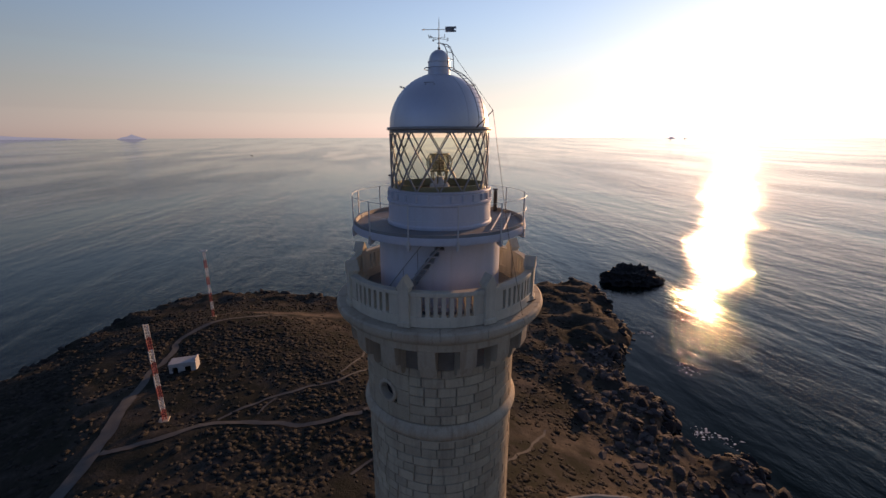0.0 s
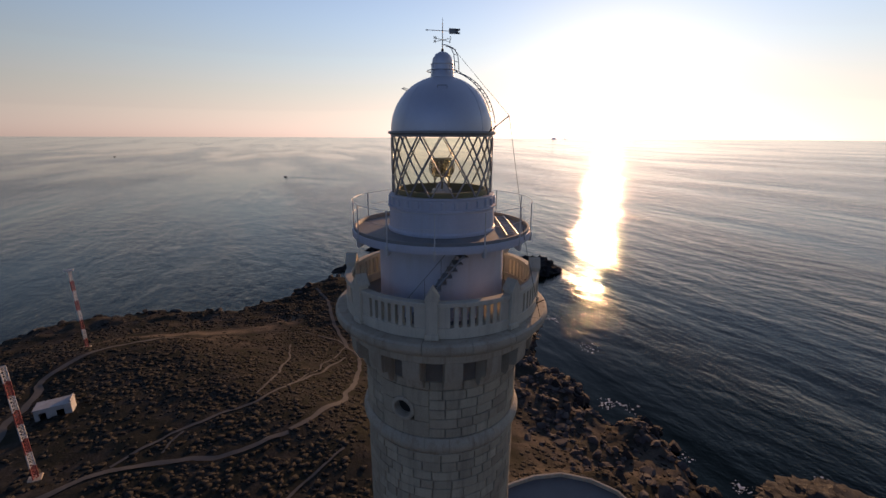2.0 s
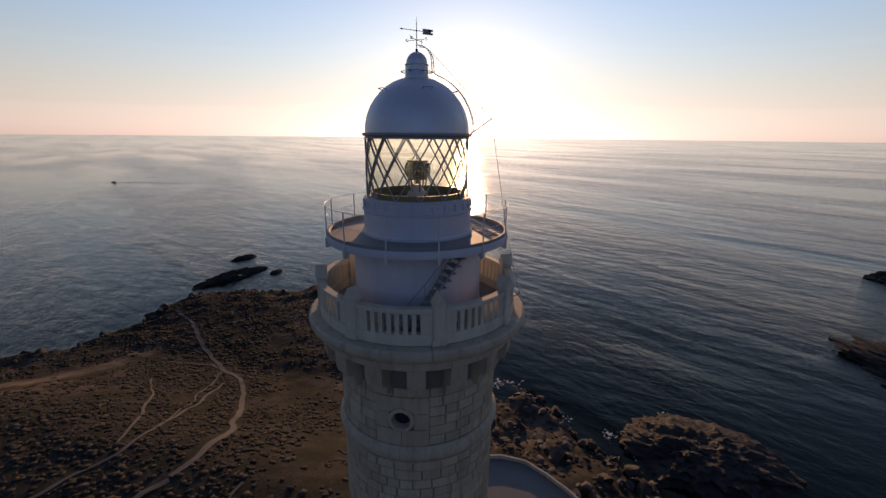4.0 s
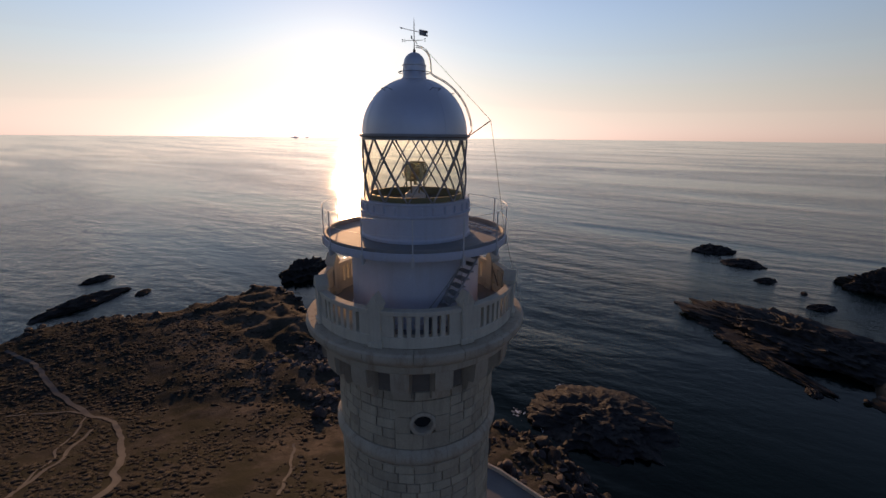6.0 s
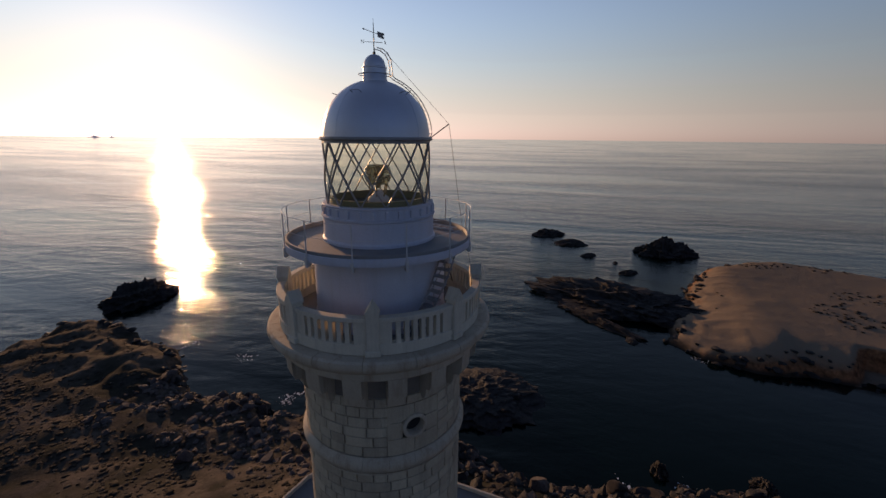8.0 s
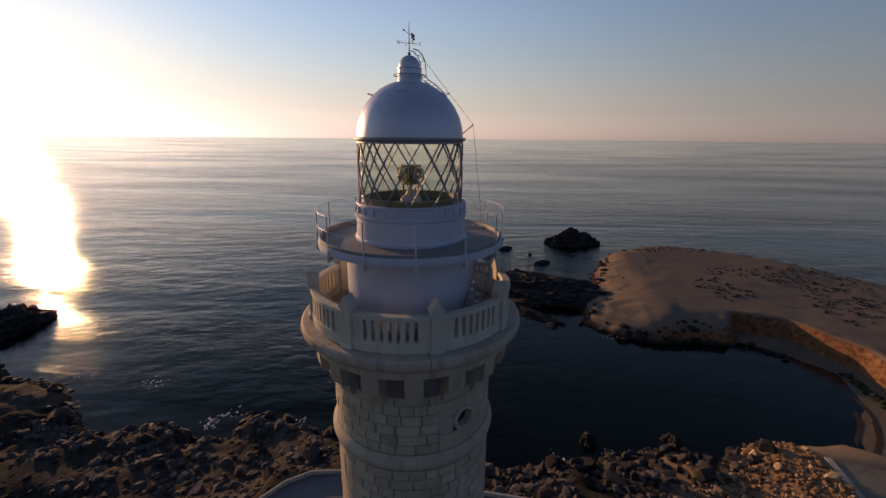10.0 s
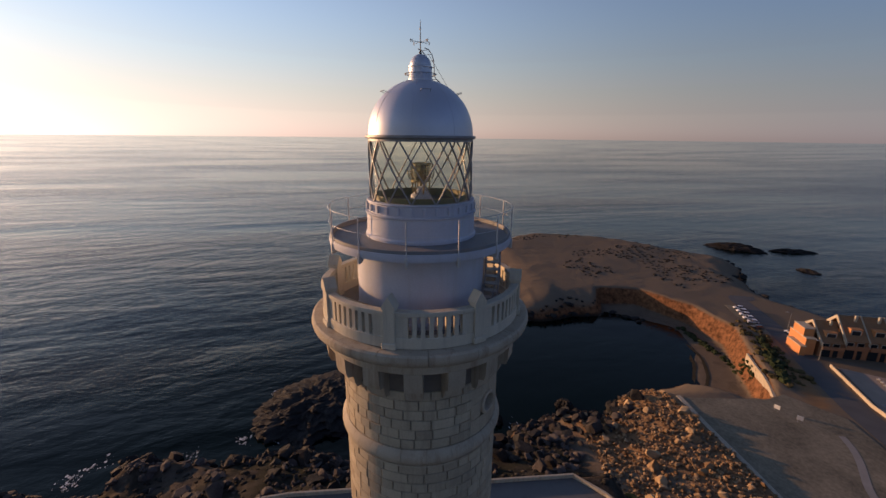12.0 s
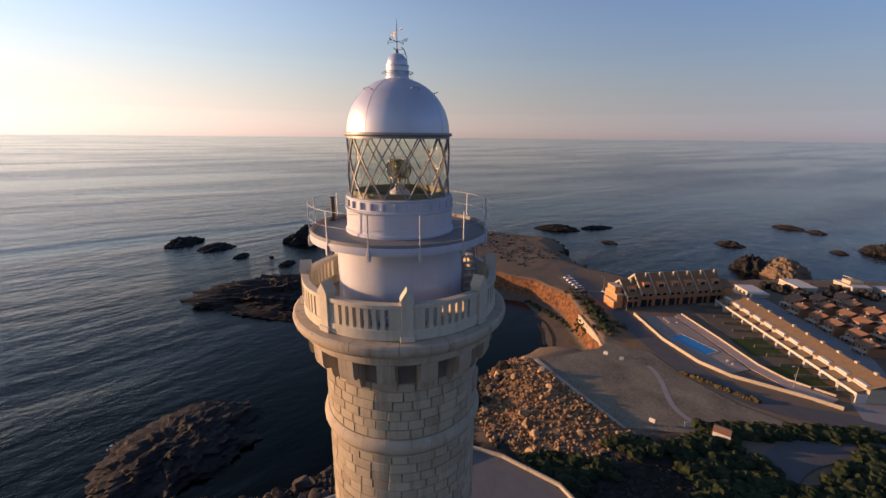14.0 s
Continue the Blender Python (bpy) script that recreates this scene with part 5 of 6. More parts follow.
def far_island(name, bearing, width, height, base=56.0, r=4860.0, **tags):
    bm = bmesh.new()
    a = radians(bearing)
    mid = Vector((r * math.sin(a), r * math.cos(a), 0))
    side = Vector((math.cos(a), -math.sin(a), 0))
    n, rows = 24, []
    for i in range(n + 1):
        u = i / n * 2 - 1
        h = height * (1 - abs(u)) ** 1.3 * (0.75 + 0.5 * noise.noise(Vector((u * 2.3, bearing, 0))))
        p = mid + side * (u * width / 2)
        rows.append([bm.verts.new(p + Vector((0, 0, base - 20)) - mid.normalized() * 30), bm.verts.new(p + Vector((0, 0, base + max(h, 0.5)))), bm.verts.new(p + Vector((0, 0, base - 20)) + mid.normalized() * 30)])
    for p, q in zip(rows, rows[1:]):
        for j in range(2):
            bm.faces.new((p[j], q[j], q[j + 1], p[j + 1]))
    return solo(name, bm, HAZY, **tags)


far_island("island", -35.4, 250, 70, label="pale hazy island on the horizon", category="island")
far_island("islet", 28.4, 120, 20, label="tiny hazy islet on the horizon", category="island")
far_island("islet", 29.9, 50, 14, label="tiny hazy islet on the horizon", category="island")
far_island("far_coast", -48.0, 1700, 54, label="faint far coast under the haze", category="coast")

# two small boats under way far out, one with its wake
HULL = surface("dark_boat_hull", (0.05, 0.05, 0.055), (0.10, 0.10, 0.105), 0.5, 6, 0.5, bump=0.1)


def motor_boat(x, y, turn, length, label):
    boat = thing("motor_boat", x, y, 0, turn, label=label, category="boat", group="boats at sea")
    bm = bmesh.new()
    wide, rows = length * 0.16, []
    for u, w, keel in ((-0.5, 0.85, -0.3), (-0.2, 1.0, -0.35), (0.15, 0.95, -0.3), (0.38, 0.55, -0.1), (0.5, 0.04, 0.35)):
        rows.append([bm.verts.new((u * length, k * wide * w, h)) for k, h in ((-1, 0.95 + 0.5 * max(u, 0)), (-0.7, 0.1), (0, keel), (0.7, 0.1), (1, 0.95 + 0.5 * max(u, 0)))])
    for a, b in zip(rows, rows[1:]):
        for j in range(5):
            bm.faces.new((a[j], a[(j + 1) % 5], b[(j + 1) % 5], b[j]))
    bm.faces.new(rows[0])
    bm.faces.new(rows[-1])
    part("hull", bm, HULL, boat)
    bm = bmesh.new()
    box(bm, -0.25 * length, 0.1 * length, -wide * 0.6, wide * 0.6, 0.8, 2.3, 0.12)
    part("cabin", bm, HULL, boat)
    return boat


motor_boat(-107, 889, 148, 9.0, "small dark motor boat under way on the open sea")
motor_boat(-820, 1850, 160, 14.0, "dark fishing boat far out on the calm sea")
for spread in (-4, 4):
    bm = bmesh.new()
    way_back = Vector((0.846, -0.533, 0))
    side = Vector((0.533, 0.846, 0))
    rows = []
    for k in range(25):
        p = Vector((-103, 886.5, 0)) + way_back * (8.0 * k) + side * (math.radians(spread) * 8.0 * k * (1 - 0.012 * k))
        w, h = 0.9 + 0.03 * k, 0.20 * (1 - k / 30)
        rows.append([bm.verts.new(p + side * (w * c) + Vector((0, 0, e))) for c, e in ((-1, -0.05), (-0.4, 0.7 * h), (0, h), (0.4, 0.7 * h), (1, -0.05))])
    for a, b in zip(rows, rows[1:]):
        for j in range(4):
            bm.faces.new((a[j], b[j], b[j + 1], a[j + 1]))
    solo("wake", bm, SEA, 60, label="long low wake behind the motor boat", category="water", kind="structure")

# ---- masts and bunker on the headland ----
RED = surface("faded_red_paint", (0.26, 0.065, 0.05), (0.40, 0.11, 0.085), 1.0, 12, 0.6, bump=0.2)
PALE = surface("weathered_white_paint", (0.50, 0.49, 0.46), (0.70, 0.68, 0.65), 1.0, 12, 0.6, bump=0.2)


def banded_mast(x, y, height, width, crossbar, label):
    base = land_at(x, y) - 0.2
    mast = thing("radio_mast", x, y, base, 20, label=label, category="mast", group="masts on the headland")
    bands = 8
    for k in range(bands):
        z0, z1 = height * k / bands, height * (k + 1) / bands
        bm = bmesh.new()
        legs = [Vector((width / 2 * math.cos(a), width / 2 * math.sin(a), 0)) for a in (0.3, 0.3 + 2.094, 0.3 + 4.189)]
        for leg in legs:
            rod(bm, leg + Vector((0, 0, z0)), leg + Vector((0, 0, z1)), 0.09, 6)
        for m in range(4):
            h0, h1 = z0 + (z1 - z0) * m / 4, z0 + (z1 - z0) * (m + 1) / 4
            for i in range(3):
                p, q = legs[i], legs[(i + 1) % 3]
                rod(bm, p + Vector((0, 0, h0)), q + Vector((0, 0, h1)), 0.055, 5)
                rod(bm, p + Vector((0, 0, h1)), q + Vector((0, 0, h1)), 0.045, 5)
        part("lattice_section", bm, RED if k % 2 == 0 else PALE, mast, "red lattice section" if k % 2 == 0 else "white lattice section")
    bm = bmesh.new()
    box(bm, -1.0, 1.0, -1.0, 1.0, -0.6, 0.35, 0.05)
    part("foundation", bm, TRIM_STONE, mast)
    if crossbar:
        bm = bmesh.new()
        box(bm, -1.1, 1.1, -0.35, 0.35, height, height + 0.35, 0.04)
        part("top_plate", bm, PALE, mast)
    return mast


banded_mast(-83.2, 123.6, 25.3, 0.95, True, "red and white banded lattice mast with a top plate")
banded_mast(-59.8, 59.6, 22.6, 1.05, False, "red and white banded lattice mast on the headland")

CHALK = surface("dirty_whitewash", (0.26, 0.245, 0.23), (0.46, 0.45, 0.43), 1.0, 10, 0.85, bump=0.3)
bunker = thing("concrete_hut", -69.2, 83.0, land_at(-69.2, 83.0) - 0.2, 16, label="small white roofless concrete hut with dark openings", category="hut")
for x0, x1 in ((-3.2, -2.4), (-1.2, 0.5), (1.9, 3.2)):
    bm = bmesh.new()
    box(bm, x0, x1, -1.8, -1.5, 0, 1.9, 0.03)
    part("wall_pier", bm, CHALK, bunker)
bm = bmesh.new()
box(bm, -3.2, 3.2, -1.8, -1.5, 1.9, 2.7, 0.03)
part("lintel", bm, CHALK, bunker)
bm = bmesh.new()
box(bm, -3.2, 3.2, 1.5, 1.8, 0, 2.7, 0.03)
box(bm, -3.2, -2.9, -1.5, 1.5, 0, 2.7, 0.03)
box(bm, 2.9, 3.2, -1.5, 1.5, 0, 3.4, 0.03)
part("back_wall", bm, CHALK, bunker)
bm = bmesh.new()
box(bm, -3.3, 3.3, -1.9, 1.9, 2.7, 2.9, 0.03)
part("roof", bm, CHALK, bunker)


# ---- town ----
TOWN = 9.0
ASPHALT = surface("asphalt", (0.058, 0.057, 0.057), (0.105, 0.103, 0.102), 0.2, 5.0, 0.9, bump=0.3, dist=0.02)
DUST = surface("dusty_lot", (0.105, 0.090, 0.062), (0.285, 0.240, 0.165), 0.10, 1.1, 0.95, bump=0.4, dist=0.05, contrast=0.16, spec=0.2)
DUST_PALE = surface("pale_dust", (0.22, 0.20, 0.175), (0.32, 0.29, 0.255), 0.3, 3.0, 0.95, bump=0.2)
PAVED = surface("pool_paving", (0.25, 0.19, 0.145), (0.37, 0.29, 0.225), 0.4, 4.0, 0.85, bump=0.2)
PINK_PAVED = surface("pink_paving", (0.34, 0.25, 0.195), (0.47, 0.36, 0.285), 0.4, 4.0, 0.85, bump=0.2)
LAWN = surface("lawn", (0.028, 0.046, 0.014), (0.065, 0.090, 0.028), 0.4, 6.0, 0.95, bump=0.6, dist=0.05, spec=0.1)
DRY_PLOT = surface("dry_garden", (0.07, 0.058, 0.038), (0.14, 0.115, 0.075), 0.3, 5.0, 0.95, bump=0.5, dist=0.05)
CREAM = surface("cream_wall", (0.36, 0.30, 0.21), (0.52, 0.445, 0.33), 0.5, 8.0, 0.85, bump=0.15)
ORANGE = surface("orange_plaster", (0.52, 0.20, 0.065), (0.66, 0.28, 0.10), 0.4, 8.0, 0.85, bump=0.15)
BROWN_WALL = surface("brown_plaster", (0.27, 0.115, 0.052), (0.40, 0.185, 0.09), 0.4, 8.0, 0.85, bump=0.15)
TILE = surface("roof_tiles", (0.145, 0.092, 0.046), (0.29, 0.19, 0.095), 0.6, 7.0, 0.85, bump=0.5, dist=0.06)
ROW_TILE = surface("dark_roof_tiles", (0.17, 0.088, 0.04), (0.31, 0.165, 0.075), 0.6, 7.0, 0.85, bump=0.5, dist=0.06)
RED_TILE = surface("red_roof_tiles", (0.17, 0.086, 0.046), (0.31, 0.165, 0.09), 0.6, 7.0, 0.85, bump=0.5, dist=0.06)
WASHED = surface("cream_whitewash", (0.48, 0.45, 0.39), (0.62, 0.58, 0.51), 0.5, 8.0, 0.85, bump=0.15)
WINDOW = surface("dark_window", (0.012, 0.014, 0.017), (0.03, 0.034, 0.04), 0.5, 3.0, 0.12, bump=0)
POOL = surface("pool_water", (0.004, 0.17, 0.36), (0.008, 0.23, 0.45), 0.4, 2.0, 0.08, bump=0.2, dist=0.02)
CAR_WHITE = surface("white_car_paint", (0.62, 0.62, 0.62), (0.72, 0.72, 0.72), 0.5, 10, 0.25, bump=0)
CAR_GREY = surface("grey_car_paint", (0.10, 0.11, 0.12), (0.16, 0.17, 0.18), 0.5, 10, 0.25, 0.4, bump=0)
CAR_RED = surface("red_car_paint", (0.30, 0.02, 0.015), (0.38, 0.03, 0.02), 0.5, 10, 0.25, bump=0)
TYRE = surface("tyre_rubber", (0.012, 0.012, 0.012), (0.022, 0.022, 0.022), 3, 20, 0.8, bump=0)


def slab(name, points, top, depth, material, **tags):
    bm = bmesh.new()
    hi, lo = [bm.verts.new((x, y, top)) for x, y in points], [bm.verts.new((x, y, top - depth)) for x, y in points]
    bm.faces.new(hi)
    bm.faces.new(lo)
    for i in range(len(points)):
        j = (i + 1) % len(points)
        bm.faces.new((hi[i], hi[j], lo[j], lo[i]))
    return solo(name, bm, material, **tags)


def long_wall(name, points, z0, height, thick, material, **tags):
    """A wall along a line, in lengths that butt at the bends."""
    bm = bmesh.new()
    p = [Vector((x, y, 0)) for x, y in points]
    rows = []
    for i, q in enumerate(p):
        way = (p[min(i + 1, len(p) - 1)] - p[max(i - 1, 0)]).normalized()
        side = Vector((-way.y, way.x, 0)) * thick / 2
        rows.append([bm.verts.new(q + side * s + Vector((0, 0, h))) for s, h in ((-1, z0), (1, z0), (1, z0 + height), (-1, z0 + height))])
    for a, b in zip(rows, rows[1:]):
        for j in range(4):
            bm.faces.new((a[j], a[(j + 1) % 4], b[(j + 1) % 4], b[j]))
    bm.faces.new(rows[0])
    bm.faces.new(rows[-1])
    return solo(name, bm, material, **tags)


ROAD = [(158, -163), (152, -158), (131, -152), (109, -143.5), (87, -133), (68, -125), (53, -121), (38, -121), (27, -127), (14, -140), (-20, -175), (-60, -210)]
ribbon("road", ROAD, 7.5, ASPHALT, level=TOWN, lift=0.07, step=2.0, label="grey asphalt road along the bay", category="road", kind="structure")
ribbon("road", [(17, -84), (17, -92), (19, -100), (19, -108), (16, -119), (11, -130), (0, -142)], 8.0, ASPHALT, lift=0.25, step=2.0, label="dark asphalt bend below the lighthouse hill", category="road", kind="structure")
slab("road_head", [(158 + 8 * math.cos(k * 0.5236) * 1.1, -163 + 6 * math.sin(k * 0.5236)) for k in range(12)], TOWN + 0.06, 0.4, ASPHALT, label="turning circle at the road's end", category="road", kind="structure")
slab("parking_lot", LOT, TOWN + 0.10, 0.6, DUST, label="dusty brown unpaved parking lot", category="parking lot", kind="structure")
slab("pool_terrace", [(92, -144), (72, -134), (56, -130), (47, -131), (46, -139), (64, -147), (83, -155)], TOWN + 0.16, 0.4, PAVED, label="paved terrace round the swimming pool", category="terrace", kind="structure")
slab("walkway", [(84, -156), (64, -148), (46, -140), (34, -138), (25, -141), (25, -145), (37, -142.5), (46, -144), (64, -152), (85, -160)], TOWN + 0.14, 0.4, PINK_PAVED, label="pinkish paved walkway behind the pool", category="path", kind="structure")
long_wall("kerb_wall", [(93, -142), (72, -132), (56, -128), (46, -129), (38, -133), (30, -137), (22, -140)], TOWN - 0.2, 1.3, 0.35, CREAM, label="cream boundary wall beside the road", category="wall", kind="structure")
long_wall("garden_wall", [(84, -160.5), (64, -152.5), (46, -144.5), (37, -143), (26, -146)], TOWN - 0.2, 0.9, 0.3, CREAM, label="low cream garden wall", category="wall", kind="structure")
long_wall("lot_wall", [(82, -80), (68, -79), (55, -78.6), (44, -78)], TOWN - 1.6, 1.95, 1.3, TRIM_STONE, label="low stone wall along the lot's edge", category="wall", kind="structure")
long_wall("quay_wall", [(104, -121.6), (97, -118.2), (90, -115.2), (84, -111.8), (79.5, -108.8)], 4.6, 4.3, 0.7, TRIM_STONE, label="cream retaining wall above the beach", category="wall", kind="structure")

CONCRETE = surface("pale_concrete", (0.18, 0.175, 0.17), (0.27, 0.262, 0.25), 0.2, 4.0, 0.9, bump=0.15)
ribbon("street", [(96, -219), (72, -205), (50, -192), (34, -183), (23, -165), (20, -150), (14, -142)], 9.0, CONCRETE, level=TOWN, lift=0.09, step=2.0, label="pale concrete back street behind the houses", category="road", kind="structure")

# swimming pool
pool = thing("swimming_pool", 65, -139, TOWN + 0.16, 176, label="blue rectangular swimming pool with pale coping", category="pool")
bm = bmesh.new()
box(bm, -7.2, 7.2, -3.3, 3.3, -0.2, 0.04)
part("pool_water", bm, POOL, pool, "bright blue pool water")
for x0, x1, y0, y1 in ((-7.6, 7.6, 3.3, 3.75), (-7.6, 7.6, -3.75, -3.3), (-7.6, -7.2, -3.3, 3.3), (7.2, 7.6, -3.3, 3.3)):
    bm = bmesh.new()
    box(bm, x0, x1, y0, y1, -0.2, 0.14, 0.03)
    part("coping", bm, PINK_PAVED, pool)


def opening(parent, x0, x1, z0, z1, y, frame_material, name="window"):
    """A window or door set into a wall that faces local -y."""
    bm = bmesh.new()
    for a, b, c, d in ((x0 - 0.1, x0, z0 - 0.1, z1 + 0.1), (x1, x1 + 0.1, z0 - 0.1, z1 + 0.1), (x0, x1, z1, z1 + 0.1), (x0, x1, z0 - 0.1, z0)):
        box(bm, a, b, y - 0.06, y + 0.1, c, d)
    frame_of = part(name, bm, frame_material, parent)
    bm = bmesh.new()
    box(bm, x0, x1, y - 0.02, y + 0.02, z0, z1)
    part("pane", bm, WINDOW, frame_of)


def gable_slab(bm, x0, x1, pts, thick):
    """A roof skin of given thickness along (y, z) points."""
    up = [[bm.verts.new((x, y, h + thick)) for y, h in pts] for x in (x0, x1)]
    dn = [[bm.verts.new((x, y, h)) for y, h in pts] for x in (x0, x1)]
    n = len(pts)
    for i in range(n - 1):
        bm.faces.new((up[0][i], up[0][i + 1], up[1][i + 1], up[1][i]))
        bm.faces.new((dn[0][i], dn[1][i], dn[1][i + 1], dn[0][i + 1]))
        for s in (0, 1):
            bm.faces.new((up[s][i], dn[s][i], dn[s][i + 1], up[s][i + 1]))
    for i in (0, n - 1):
        bm.faces.new((up[0][i], up[1][i], dn[1][i], dn[0][i]))
    return bm


def row_house(w=7.0):
    """A three-storey terrace house with a tiled slope between raised party walls; front to -y."""
    h = thing("terrace_house", label="orange-brown terrace house with sloping tiled roof and dark garage", category="house", group="bay terrace")
    bm = bmesh.new()
    box(bm, 0.0, w, 0.0, 9.5, -0.5, 4.6)
    box(bm, 0.0, w, 3.2, 9.5, 4.6, 6.3)
    part("wall", bm, BROWN_WALL, h)
    bm = bmesh.new()
    gable_slab(bm, 0.25, w - 0.22, [(-0.7, 4.4), (6.0, 9.0), (10.0, 6.4)], 0.22)
    part("roof", bm, ROW_TILE, h, "dark brown tiled roof")
    bm = bmesh.new()
    gable_slab(bm, -0.2, 0.22, [(-1.0, 3.7), (6.0, 8.5), (10.2, 6.0)], 0.85)
    part("party_wall", bm, CREAM, h)
    bm = bmesh.new()
    box(bm, w * 0.62, w * 0.62 + 0.7, 4.2, 4.9, 8.2, 9.7, 0.05)
    part("chimney", bm, CREAM, h)
    bm = bmesh.new()
    box(bm, 1.7, w - 1.7, 1.0, 3.4, 5.2, 7.2, 0.04)
    part("dormer", bm, ORANGE, h)
    bm = bmesh.new()
    box(bm, 0.2, w - 0.2, -1.5, 0.0, 2.65, 2.85)
    box(bm, 0.2, w - 0.2, -1.5, -1.4, 2.85, 3.7)
    part("balcony", bm, BROWN_WALL, h)
    opening(h, 0.7, 3.7, 0.0, 2.3, -0.02, BROWN_WALL, "garage")
    opening(h, 4.5, 6.0, 0.0, 2.2, -0.02, BROWN_WALL, "door")
    opening(h, 1.0, 2.9, 2.95, 4.1, -0.02, WASHED)
    opening(h, 4.1, 6.0, 2.95, 4.1, -0.02, WASHED)
    opening(h, 2.2, w - 2.2, 5.7, 6.8, 0.98, WASHED, "dormer_window")
    return h


first = row_house()
row_turn = math.degrees(math.atan2(-0.954, -0.300))
taller = Matrix.Diagonal((1, 1, 1.22, 1))
for k in range(7):
    x, y = 100 - 0.300 * 7.0 * k, -144.5 - 0.954 * 7.0 * k
    m = pose(x, y, TOWN, 0, 0, row_turn) @ taller
    if k:
        copy_thing(first, m)
    else:
        first.matrix_basis = m
end = thing("end_house", 100.3, -143.6, TOWN, row_turn, label="orange end house of the bay terrace with stepped gable", category="house")
bm = bmesh.new()
box(bm, -3.4, -0.25, 0.0, 9.5, -0.5, 5.0)
box(bm, -3.4, -0.25, 2.0, 8.0, 5.0, 7.4)
box(bm, -5.2, -3.4, -1.0, 7.0, -0.5, 2.8)
part("wall", bm, ORANGE, end, "orange rendered wall")
bm = bmesh.new()
box(bm, -3.5, -0.2, -0.1, 9.6, 5.0, 5.25)
box(bm, -3.5, -0.2, 1.9, 8.1, 7.4, 7.65)
box(bm, -5.3, -3.3, -1.1, 7.1, 2.8, 3.0)
part("coping", bm, CREAM, end)
end.matrix_basis = end.matrix_basis @ taller
end2 = thing("end_house", 100 - 0.300 * 49.4, -144.5 - 0.954 * 49.4, TOWN, row_turn, label="orange house closing the bay terrace", category="house")
bm = bmesh.new()
box(bm, 0.1, 4.6, 0.0, 9.5, -0.5, 7.0)
part("wall", bm, ORANGE, end2)
bm = bmesh.new()
gable_slab(bm, 0.0, 4.7, [(-0.5, 6.9), (5.4, 9.4), (10, 6.9)], 0.25)
part("roof", bm, ROW_TILE, end2)


def garden_house(w=6.5):
    """A pale terrace house with a brown roof and stepped white porches; front to -y."""
    h = thing("garden_house", label="cream terrace house with brown tiled roof and white porch", category="house", group="garden terrace")
    bm = bmesh.new()
    box(bm, 0.0, w, 0.0, 9.0, -0.5, 4.6)
    part("wall", bm, CREAM, h)
    bm = bmesh.new()
    gable_slab(bm, 0.02, w - 0.02, [(-0.3, 4.4), (6.0, 6.4), (9.6, 4.5)], 0.2)
    part("roof", bm, TILE, h, "brown tiled roof")
    bm = bmesh.new()
    box(bm, 1.1, w - 1.1, -0.3, 1.1, 3.9, 5.2, 0.05)
    part("dormer_wall", bm, WASHED, h)
    bm = bmesh.new()
    for x in (0.1, w - 0.4):
        box(bm, x, x + 0.3, -3.2, -0.0, -0.3, 2.5)
    box(bm, 0.1, w - 0.1, -3.3, 0.0, 2.5, 2.7)
    box(bm, 0.1, w - 0.1, -3.3, -3.15, 2.7, 3.3)
    part("porch", bm, WASHED, h, "white porch")
    bm = bmesh.new()
    gable_slab(bm, 0.9, w - 0.9, [(-2.9, 3.1), (0.0, 3.7)], 0.12)
    part("porch_roof", bm, TILE, h)
    bm = bmesh.new()
    box(bm, 0.6, 1.6, 5.4, 6.4, 5.8, 7.1, 0.05)
    part("chimney", bm, CREAM, h)
    bm = bmesh.new()
    box(bm, -0.12, 0.12, -10.5, -3.3, -0.3, 1.1)
    part("garden_wall", bm, DUST, h)
    opening(h, 0.8, 2.6, 0.0, 2.1, -0.02, PALE, "door")
    opening(h, 3.6, 5.4, 0.8, 2.1, -0.02, PALE)
    opening(h, 1.0, 2.4, 3.0, 4.1, -0.02, PALE)
    opening(h, 4.0, 5.4, 3.0, 4.1, -0.02, PALE)
    return h


second = garden_house()
row_turn = math.degrees(math.atan2(0.508, -0.861))
for k in range(11):
    m = pose(82 - 0.861 * 6.5 * k, -186 + 0.508 * 6.5 * k, TOWN, 0, 0, row_turn)
    if k:
        copy_thing(second, m)
    else:
        second.matrix_basis = m
frame_m = pose(82, -186, TOWN, 0, 0, row_turn)
for k in range(11):
    quad = [frame_m @ Vector((6.5 * k + a, b, 0)) for a, b in ((0.15, -3.3), (6.35, -3.3), (6.35, -15.5), (0.15, -15.5))]
    green = k in (5, 6, 8, 9)
    slab("lawn" if green else "garden_plot", [(p.x, p.y) for p in quad], TOWN + 0.08 + 0.004 * (k % 2), 0.3, LAWN if green else DRY_PLOT,
         label="green lawn plot in front of the houses" if green else "dry bare garden plot in front of the houses", category="garden", kind="structure")


